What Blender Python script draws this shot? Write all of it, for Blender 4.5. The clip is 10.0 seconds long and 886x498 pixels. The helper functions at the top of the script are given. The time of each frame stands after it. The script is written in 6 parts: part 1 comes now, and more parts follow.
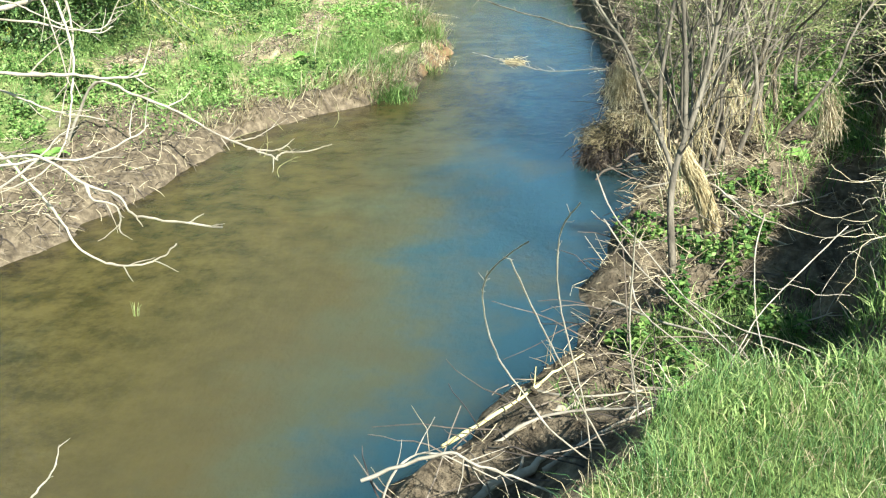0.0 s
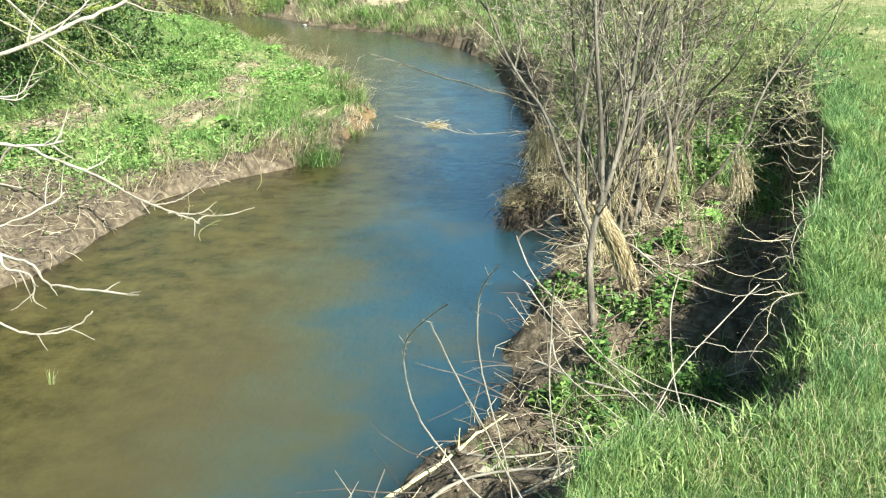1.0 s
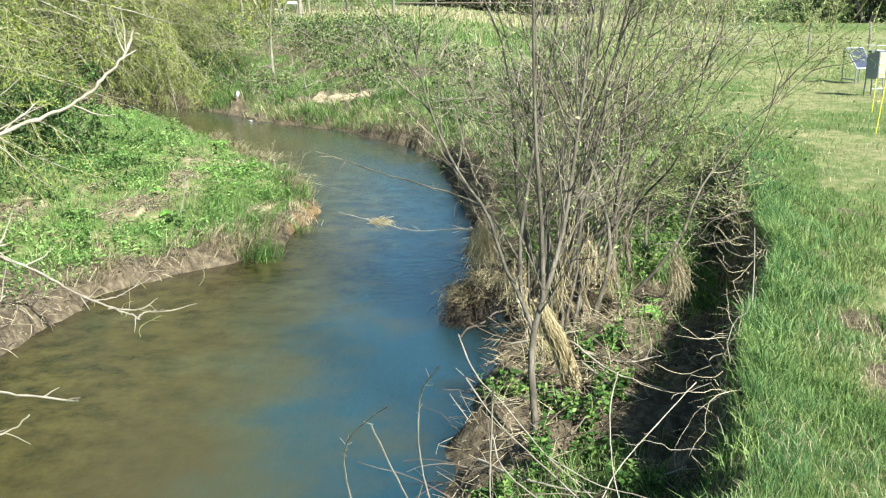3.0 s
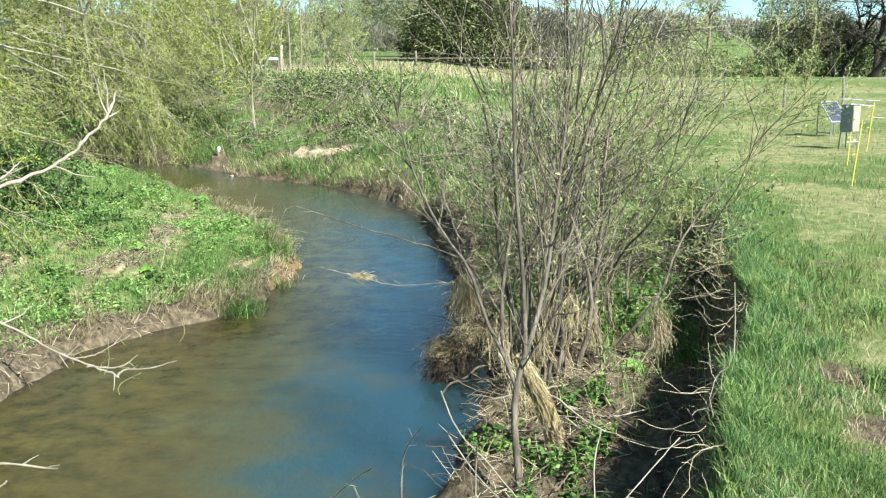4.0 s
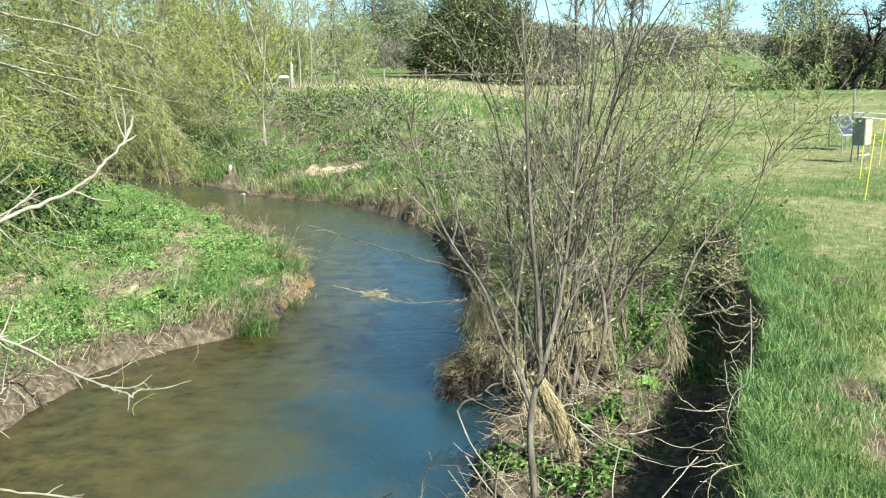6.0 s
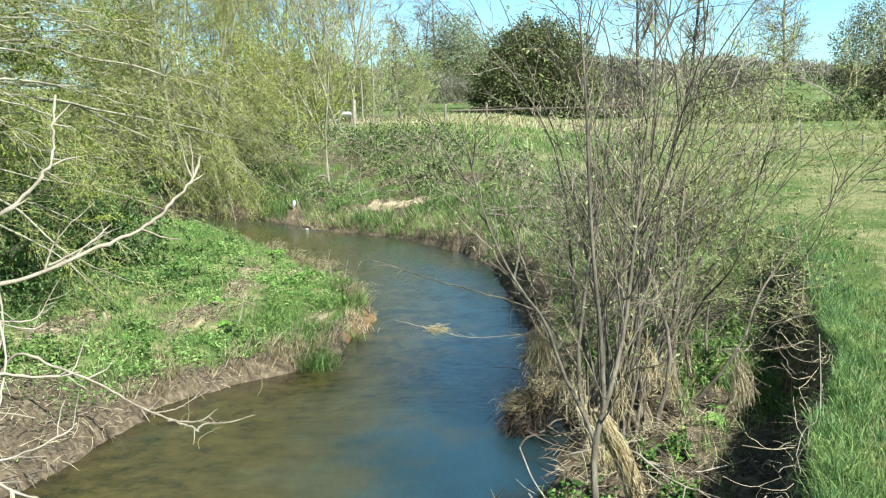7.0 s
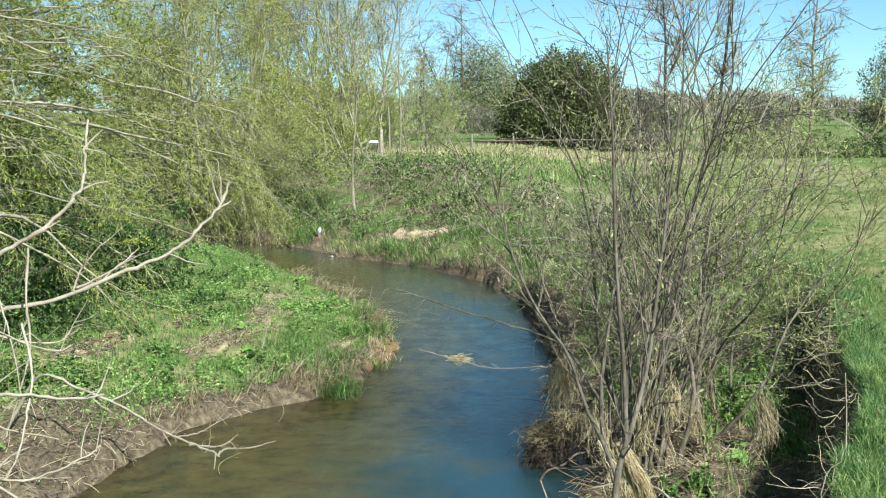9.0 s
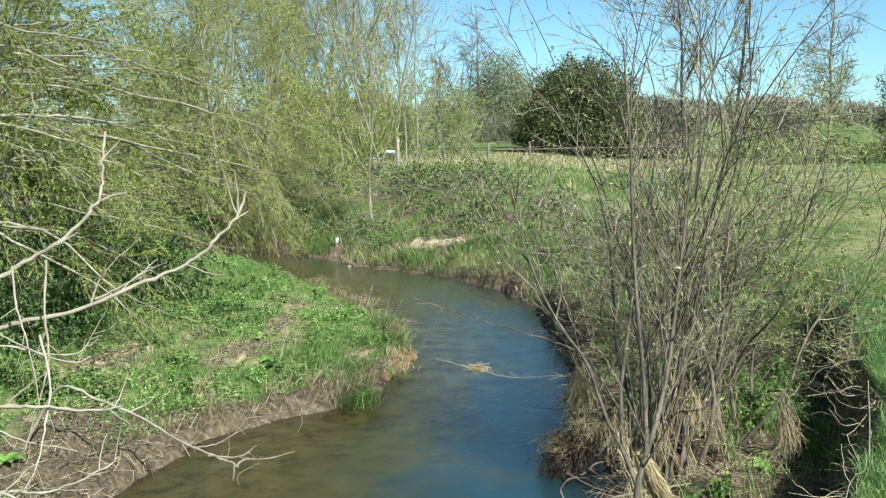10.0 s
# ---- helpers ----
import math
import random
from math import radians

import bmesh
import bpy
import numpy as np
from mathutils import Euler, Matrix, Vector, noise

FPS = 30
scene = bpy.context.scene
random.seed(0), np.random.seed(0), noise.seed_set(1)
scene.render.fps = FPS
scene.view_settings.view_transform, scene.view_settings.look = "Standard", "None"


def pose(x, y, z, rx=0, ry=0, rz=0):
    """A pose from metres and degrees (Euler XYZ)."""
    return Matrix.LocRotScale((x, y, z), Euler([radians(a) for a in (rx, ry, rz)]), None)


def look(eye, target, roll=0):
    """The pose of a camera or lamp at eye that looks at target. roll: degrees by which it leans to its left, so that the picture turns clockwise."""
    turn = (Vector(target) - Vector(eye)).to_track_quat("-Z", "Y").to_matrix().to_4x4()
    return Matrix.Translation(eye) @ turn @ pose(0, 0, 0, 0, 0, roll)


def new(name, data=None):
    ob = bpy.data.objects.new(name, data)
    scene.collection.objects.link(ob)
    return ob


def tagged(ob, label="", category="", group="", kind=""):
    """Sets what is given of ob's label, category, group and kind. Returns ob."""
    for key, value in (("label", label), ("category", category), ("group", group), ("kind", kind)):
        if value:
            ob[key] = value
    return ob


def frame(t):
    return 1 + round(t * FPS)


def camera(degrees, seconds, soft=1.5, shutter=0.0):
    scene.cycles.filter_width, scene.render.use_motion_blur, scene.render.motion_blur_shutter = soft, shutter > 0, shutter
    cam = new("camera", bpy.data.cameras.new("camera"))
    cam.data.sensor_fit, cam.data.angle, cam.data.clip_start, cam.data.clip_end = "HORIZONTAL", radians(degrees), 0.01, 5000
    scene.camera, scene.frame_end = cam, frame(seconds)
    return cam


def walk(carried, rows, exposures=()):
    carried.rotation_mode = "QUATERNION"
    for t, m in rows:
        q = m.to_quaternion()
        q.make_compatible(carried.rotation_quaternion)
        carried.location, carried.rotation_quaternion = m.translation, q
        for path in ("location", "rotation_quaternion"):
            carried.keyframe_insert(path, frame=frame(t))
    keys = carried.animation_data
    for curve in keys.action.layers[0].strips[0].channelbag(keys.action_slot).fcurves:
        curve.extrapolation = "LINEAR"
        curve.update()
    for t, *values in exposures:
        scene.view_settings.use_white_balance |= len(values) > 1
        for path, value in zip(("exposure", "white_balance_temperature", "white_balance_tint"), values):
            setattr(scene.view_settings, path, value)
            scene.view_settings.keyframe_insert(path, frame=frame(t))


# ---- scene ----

# ---------------------------------------------------------------- camera
cam = camera(46.0, 10.0, soft=1.2)
PATH = [
    (0.0, -0.034, 0.086, 3.899, 9.15, -22.99, -2.24),
    (0.5, -0.014, 0.064, 3.918, 7.25, -21.42, -1.37),
    (1.0, -0.009, 0.053, 3.923, 4.65, -19.78, -1.23),
    (1.5, 0.004, 0.032, 3.937, 2.92, -18.43, -1.06),
    (2.0, 0.014, 0.011, 3.948, 2.24, -17.31, -0.14),
    (2.5, 0.014, 0.004, 3.962, 1.72, -16.24, -0.30),
    (2.7, 0.012, 0.000, 3.966, 1.66, -15.67, -0.23),
    (3.8, 0.004, -0.004, 3.996, 0.44, -12.18, -0.17),
    (4.0, 0.004, -0.004, 3.999, 0.34, -11.79, -0.23),
    (4.5, 0.000, 0.000, 4.000, 0.03, -11.27, 0.00),
    (5.0, -0.003, 0.004, 4.000, -0.19, -10.84, 0.13),
    (5.2, -0.006, 0.006, 4.003, -0.12, -10.70, -0.20),
    (6.3, -0.030, 0.006, 4.030, 1.98, -10.96, -1.12),
    (6.5, -0.031, 0.007, 4.034, 3.06, -10.33, -1.34),
    (7.0, -0.024, -0.004, 4.035, 4.32, -9.00, -1.56),
    (7.5, -0.024, -0.017, 4.040, 4.86, -7.99, -1.47),
    (8.0, -0.024, -0.012, 4.035, 5.13, -7.65, -1.44),
    (8.5, -0.023, -0.013, 4.039, 5.32, -7.65, -1.11),
    (9.0, -0.024, -0.016, 4.040, 5.63, -7.36, -0.63),
    (9.5, -0.030, -0.004, 4.039, 6.05, -7.28, -0.42),
    (10.0, -0.027, 0.004, 4.036, 6.58, -6.84, -1.17),
]
EXPOSURES = [(0.0, 1.73, 5850, 8), (2.5, 1.49, 5800, 8), (4.5, 1.36, 5720, 8), (6.5, 1.29, 5720, 8), (8.0, 1.05, 5720, 8), (9.5, 1.0, 5720, 8), (10.0, 0.92, 5720, 8)]
walk(cam, [(t, pose(x, y, z, 90 + pitch, 0, yaw) @ pose(0, 0, 0, 0, 0, roll)) for t, x, y, z, yaw, pitch, roll in PATH], EXPOSURES)

# ---------------------------------------------------------------- light
SUN_EL, SUN_AZ = radians(40), radians(138)          # azimuth clockwise from +y
world = bpy.data.worlds.new("sky")
scene.world = world
world.use_nodes = True
wn = world.node_tree.nodes
sky = wn.new("ShaderNodeTexSky")
sky.sky_type, sky.sun_disc = "NISHITA", False
sky.sun_elevation, sky.sun_rotation = SUN_EL, SUN_AZ
sky.air_density, sky.dust_density, sky.ozone_density, sky.altitude = 0.55, 0.8, 0.6, 600
wn["Background"].inputs["Strength"].default_value = 0.062
tint = wn.new("ShaderNodeMix")
tint.data_type, tint.blend_type = "RGBA", "MULTIPLY"
tint.inputs["Factor"].default_value = 1.0
tint.inputs["B"].default_value = (1.18, 1.46, 1.27, 1)
world.node_tree.links.new(sky.outputs["Color"], tint.inputs["A"])
world.node_tree.links.new(tint.outputs["Result"], wn["Background"].inputs["Color"])
sun_data = bpy.data.lights.new("sun", "SUN")
sun_data.energy, sun_data.angle, sun_data.color = 5.0, radians(0.55), (1.0, 0.97, 0.90)
sun = new("sun", sun_data)
sd = Vector((math.sin(SUN_AZ) * math.cos(SUN_EL), math.cos(SUN_AZ) * math.cos(SUN_EL), math.sin(SUN_EL)))
sun.matrix_world = look(sd * 60, (0, 0, 0))

# ---------------------------------------------------------------- materials


def material(name, colours, scale=8.0, rough=0.8, bump=0.0, bump_scale=60.0, island=0.0, translucent=0.0, metal=0.0, spec=0.2, stretch=(1, 1, 1)):
    """A surface whose colour drifts between the given colours at two scales; island: how much each blade or leaf differs."""
    m = bpy.data.materials.new(name)
    m.use_nodes = True
    nt = m.node_tree
    n, link = nt.nodes, nt.links.new
    b = n["Principled BSDF"]
    b.inputs["Roughness"].default_value, b.inputs["Metallic"].default_value = rough, metal
    b.inputs["Specular IOR Level"].default_value = spec
    co = n.new("ShaderNodeTexCoord")
    mp = n.new("ShaderNodeMapping")
    mp.inputs["Scale"].default_value = stretch
    link(co.outputs["Object"], mp.inputs["Vector"])
    t1 = n.new("ShaderNodeTexNoise")
    t1.inputs["Scale"].default_value, t1.inputs["Detail"].default_value, t1.inputs["Roughness"].default_value = scale, 6, 0.65
    link(mp.outputs["Vector"], t1.inputs["Vector"])
    fac = t1.outputs["Fac"]
    if island:
        g = n.new("ShaderNodeNewGeometry")
        mm = n.new("ShaderNodeMath")
        mm.operation = "MULTIPLY_ADD"
        sub = n.new("ShaderNodeMath")
        sub.operation = "SUBTRACT"
        link(g.outputs["Random Per Island"], sub.inputs[0])
        sub.inputs[1].default_value = 0.5
        link(sub.outputs[0], mm.inputs[0])
        mm.inputs[1].default_value = island
        link(fac, mm.inputs[2])
        fac = mm.outputs[0]
    ramp = n.new("ShaderNodeValToRGB")
    el = ramp.color_ramp.elements
    lo, hi = 0.28, 0.72
    while len(el) < len(colours):
        el.new(0.5)
    for i, c in enumerate(colours):
        el[i].position = lo + (hi - lo) * i / max(1, len(colours) - 1)
        el[i].color = (*c, 1)
    link(fac, ramp.inputs["Fac"])
    link(ramp.outputs["Color"], b.inputs["Base Color"])
    if bump:
        t2 = n.new("ShaderNodeTexNoise")
        t2.inputs["Scale"].default_value, t2.inputs["Detail"].default_value = bump_scale, 5
        link(mp.outputs["Vector"], t2.inputs["Vector"])
        bp = n.new("ShaderNodeBump")
        bp.inputs["Strength"].default_value, bp.inputs["Distance"].default_value = bump, 0.02
        link(t2.outputs["Fac"], bp.inputs["Height"])
        link(bp.outputs["Normal"], b.inputs["Normal"])
    if translucent:
        tr = n.new("ShaderNodeBsdfTranslucent")
        link(ramp.outputs["Color"], tr.inputs["Color"])
        mix = n.new("ShaderNodeMixShader")
        mix.inputs["Fac"].default_value = translucent
        link(b.outputs["BSDF"], mix.inputs[1])
        link(tr.outputs["BSDF"], mix.inputs[2])
        link(mix.outputs["Shader"], n["Material Output"].inputs["Surface"])
    return m


M_GRASS = material("grass", [(0.06, 0.115, 0.024), (0.15, 0.24, 0.057), (0.31, 0.385, 0.12)], 1.5, 0.6, island=0.7, translucent=0.3)
M_FRESH = material("fresh_grass", [(0.08, 0.16, 0.033), (0.165, 0.265, 0.066), (0.29, 0.385, 0.12)], 1.0, 0.6, island=0.55, translucent=0.35)
M_GRASS_DRY = material("dry_grass", [(0.30, 0.24, 0.12), (0.45, 0.37, 0.20), (0.58, 0.50, 0.30)], 3, 0.75, island=0.7, translucent=0.2)
M_MEADOW = material("meadow_grass", [(0.125, 0.17, 0.048), (0.22, 0.25, 0.08), (0.34, 0.32, 0.135)], 0.8, 0.7, island=0.6, translucent=0.3)
M_BLUEGRASS = material("blue_green_grass", [(0.045, 0.11, 0.03), (0.125, 0.225, 0.065), (0.25, 0.355, 0.13)], 2, 0.6, island=0.6, translucent=0.3)
M_HERB = material("herb_leaf", [(0.10, 0.20, 0.04), (0.215, 0.35, 0.08), (0.38, 0.50, 0.16)], 0.9, 0.6, island=0.45, translucent=0.35)
M_NETTLE = material("nettle_leaf", [(0.045, 0.10, 0.02), (0.11, 0.20, 0.04), (0.23, 0.33, 0.08)], 3, 0.55, island=0.6, translucent=0.3)
M_DOCK = material("dock_leaf", [(0.12, 0.26, 0.04), (0.19, 0.36, 0.06), (0.28, 0.45, 0.10)], 4, 0.5, island=0.5, translucent=0.35)
M_BRAMBLE = material("bramble_leaf", [(0.045, 0.075, 0.024), (0.115, 0.165, 0.05), (0.25, 0.28, 0.10)], 0.7, 0.6, island=0.8, translucent=0.2)
M_WILLOW = material("willow_leaf", [(0.14, 0.175, 0.025), (0.315, 0.365, 0.06), (0.49, 0.53, 0.125)], 0.7, 0.55, island=0.65, translucent=0.4)
M_NEARLEAF = material("young_willow_leaf", [(0.05, 0.08, 0.012), (0.15, 0.195, 0.03), (0.32, 0.37, 0.062)], 0.7, 0.55, island=0.75, translucent=0.28)
M_SALLOW = material("sallow_leaf", [(0.18, 0.23, 0.065), (0.31, 0.36, 0.12), (0.45, 0.48, 0.20)], 2, 0.6, island=0.7, translucent=0.4)
M_HOLLY = material("evergreen_leaf", [(0.05, 0.058, 0.021), (0.105, 0.12, 0.04), (0.17, 0.185, 0.066)], 0.6, 0.6, island=0.7, translucent=0.1)
M_OLIVETREE = material("olive_tree_leaf", [(0.12, 0.14, 0.06), (0.21, 0.23, 0.10), (0.30, 0.32, 0.15)], 0.3, 0.8, island=0.7, translucent=0.2)
M_HAZE = material("warm_grey_twig", [(0.20, 0.165, 0.11), (0.33, 0.28, 0.19), (0.48, 0.42, 0.30)], 2, 0.8, island=0.6)
M_DARKBARK = material("dark_bark", [(0.02, 0.017, 0.013), (0.045, 0.038, 0.028), (0.085, 0.07, 0.05)], 6, 0.85, 0.5, 40, stretch=(1, 1, 0.3))
M_LIMB = material("grey_willow_limb", [(0.16, 0.14, 0.085), (0.30, 0.27, 0.18), (0.46, 0.42, 0.31)], 5, 0.8, 0.4, 60)
M_IVY = material("ivy_leaf", [(0.08, 0.09, 0.04), (0.15, 0.16, 0.07), (0.24, 0.24, 0.12)], 0.8, 0.7, island=0.8, translucent=0.15)
M_IVYGREEN = material("undergrowth_leaf", [(0.035, 0.075, 0.018), (0.085, 0.15, 0.038), (0.18, 0.26, 0.075)], 1.5, 0.55, island=0.8, translucent=0.25)
M_FARLEAF = material("distant_twig_haze", [(0.13, 0.13, 0.08), (0.20, 0.19, 0.125), (0.28, 0.26, 0.185)], 0.2, 0.9, island=0.6, translucent=0.2)
# Paled for distance, with air haze put into the twig colour.
M_FARTWIG = material("hazed_far_twig", [(0.14, 0.125, 0.09), (0.22, 0.20, 0.145), (0.32, 0.295, 0.22)], 0.5, 0.9, island=0.5)
M_BARK = material("grey_brown_bark", [(0.045, 0.037, 0.026), (0.115, 0.096, 0.064), (0.25, 0.21, 0.145)], 9, 0.85, 0.6, 70, stretch=(1, 1, 0.3))
M_TWIG = material("brown_twig", [(0.055, 0.044, 0.026), (0.15, 0.122, 0.073), (0.33, 0.275, 0.175)], 5, 0.8, island=0.5)
M_PALE = material("bleached_twig", [(0.20, 0.163, 0.106), (0.315, 0.268, 0.185), (0.44, 0.383, 0.284)], 7, 0.75, 0.3, 90)
M_PALETWIG = material("pale_twig", [(0.05, 0.036, 0.026), (0.145, 0.112, 0.08), (0.36, 0.295, 0.22)], 4, 0.75, island=1.0)
M_OLIVE = material("olive_twig", [(0.13, 0.12, 0.05), (0.27, 0.25, 0.105), (0.44, 0.405, 0.20)], 3, 0.8, island=0.5)
M_STRAW = material("flood_straw", [(0.21, 0.165, 0.09), (0.39, 0.315, 0.18), (0.57, 0.475, 0.29)], 6, 0.85, island=0.8)
M_GOLD = material("golden_straw", [(0.33, 0.255, 0.12), (0.50, 0.40, 0.20), (0.66, 0.56, 0.33)], 6, 0.8, island=0.8)
M_WETROOT = material("wet_root", [(0.022, 0.017, 0.012), (0.055, 0.042, 0.028), (0.12, 0.09, 0.058)], 6, 0.6, island=0.6)
M_SEDGE = material("dead_sedge", [(0.07, 0.055, 0.026), (0.155, 0.122, 0.058), (0.29, 0.235, 0.12)], 6, 0.85, island=0.8)
M_OLDSTEM = material("old_stem", [(0.16, 0.125, 0.075), (0.29, 0.23, 0.14), (0.44, 0.36, 0.23)], 14, 0.85, 0.7, 60, stretch=(1, 1, 0.25))
M_ROOT = material("dark_root", [(0.05, 0.04, 0.03), (0.11, 0.085, 0.06), (0.20, 0.16, 0.11)], 6, 0.85, island=0.6)
M_CANE = material("yellow_cane", [(0.42, 0.36, 0.13), (0.56, 0.48, 0.20), (0.66, 0.58, 0.30)], 5, 0.7, 0.2)
M_OLIVEBARK = material("olive_bark", [(0.13, 0.12, 0.07), (0.23, 0.21, 0.13), (0.34, 0.31, 0.20)], 9, 0.85, 0.5, 70, stretch=(1, 1, 0.3))
M_WHITE = material("white_plastic", [(0.74, 0.75, 0.76), (0.82, 0.83, 0.83)], 20, 0.4)
M_CREAM = material("cream_board", [(0.40, 0.33, 0.17), (0.50, 0.42, 0.24)], 6, 0.6)
M_GREY = material("grey_metal", [(0.20, 0.21, 0.22), (0.30, 0.31, 0.32)], 12, 0.5, metal=0.4)
M_CELL = material("solar_cell", [(0.035, 0.04, 0.06), (0.06, 0.065, 0.085)], 4, 0.35, spec=0.4)
M_YELLOW = material("yellow_plastic", [(0.62, 0.55, 0.04), (0.72, 0.66, 0.08)], 8, 0.5)
M_POST = material("weathered_post", [(0.10, 0.08, 0.06), (0.18, 0.15, 0.12), (0.28, 0.24, 0.19)], 8, 0.85, 0.5, 50, stretch=(1, 1, 0.2))
M_RAIL = material("pale_rail", [(0.28, 0.26, 0.20), (0.42, 0.39, 0.32)], 6, 0.8, 0.3)
M_CLOD = material("earth_clod", [(0.055, 0.042, 0.025), (0.12, 0.093, 0.057), (0.21, 0.167, 0.104)], 5, 0.95, island=0.7, spec=0.1)
M_WIRE = material("galvanised_wire", [(0.40, 0.40, 0.40), (0.5, 0.5, 0.5)], 20, 0.5, metal=0.6)


def ground_material():
    """Turf, dry turf, bare mud and sand, mixed by the masks that the ground's sheet carries."""
    m = bpy.data.materials.new("ground")
    m.use_nodes = True
    n, link = m.node_tree.nodes, m.node_tree.links.new
    b = n["Principled BSDF"]
    b.inputs["Roughness"].default_value, b.inputs["Specular IOR Level"].default_value = 0.9, 0.15
    co = n.new("ShaderNodeTexCoord")

    def tex(scale, detail=6):
        t = n.new("ShaderNodeTexNoise")
        t.inputs["Scale"].default_value, t.inputs["Detail"].default_value, t.inputs["Roughness"].default_value = scale, detail, 0.65
        link(co.outputs["Object"], t.inputs["Vector"])
        return t.outputs["Fac"]

    def ramp(fac, cols):
        r = n.new("ShaderNodeValToRGB")
        el = r.color_ramp.elements
        while len(el) < len(cols):
            el.new(0.5)
        for i, c in enumerate(cols):
            el[i].position, el[i].color = 0.3 + 0.4 * i / (len(cols) - 1), (*c, 1)
        link(fac, r.inputs["Fac"])
        return r.outputs["Color"]

    def mix(a, c, fac):
        x = n.new("ShaderNodeMix")
        x.data_type = "RGBA"
        link(fac, x.inputs["Factor"]), link(a, x.inputs["A"]), link(c, x.inputs["B"])
        return x.outputs["Result"]

    at = n.new("ShaderNodeVertexColor")
    at.layer_name = "cover"
    sep = n.new("ShaderNodeSeparateColor")
    link(at.outputs["Color"], sep.inputs["Color"])

    def rough_edge(src, scale):
        a = n.new("ShaderNodeMath")
        a.operation = "MULTIPLY_ADD"
        link(tex(scale), a.inputs[0])
        a.inputs[1].default_value = 1.1
        link(src, a.inputs[2])
        s = n.new("ShaderNodeMapRange")
        s.inputs["From Min"].default_value, s.inputs["From Max"].default_value = 0.85, 1.2
        link(a.outputs[0], s.inputs["Value"])
        return s.outputs["Result"]

    turf = mix(ramp(tex(7), [(0.035, 0.06, 0.015), (0.085, 0.13, 0.032), (0.16, 0.21, 0.06)]), ramp(tex(0.35), [(0.09, 0.17, 0.03), (0.15, 0.21, 0.05), (0.25, 0.26, 0.09)]), tex(0.9))
    dry = ramp(tex(5), [(0.14, 0.165, 0.055), (0.245, 0.245, 0.092), (0.36, 0.315, 0.15)])
    mud = ramp(tex(9), [(0.06, 0.045, 0.026), (0.14, 0.107, 0.063), (0.275, 0.215, 0.13)])
    sand = ramp(tex(6), [(0.30, 0.20, 0.09), (0.48, 0.38, 0.22), (0.60, 0.50, 0.33)])
    c = mix(turf, dry, rough_edge(sep.outputs["Green"], 2.5))
    c = mix(c, mud, rough_edge(sep.outputs["Red"], 4.0))
    c = mix(c, sand, rough_edge(sep.outputs["Blue"], 5.0))
    c = mix(c, ramp(tex(7), [(0.12, 0.072, 0.032), (0.23, 0.145, 0.066), (0.35, 0.24, 0.125)]), rough_edge(at.outputs["Alpha"], 6.0))
    link(c, b.inputs["Base Color"])
    bp = n.new("ShaderNodeBump")
    bp.inputs["Strength"].default_value, bp.inputs["Distance"].default_value = 1.0, 0.06
    link(tex(22, 8), bp.inputs["Height"])
    link(bp.outputs["Normal"], b.inputs["Normal"])
    return m


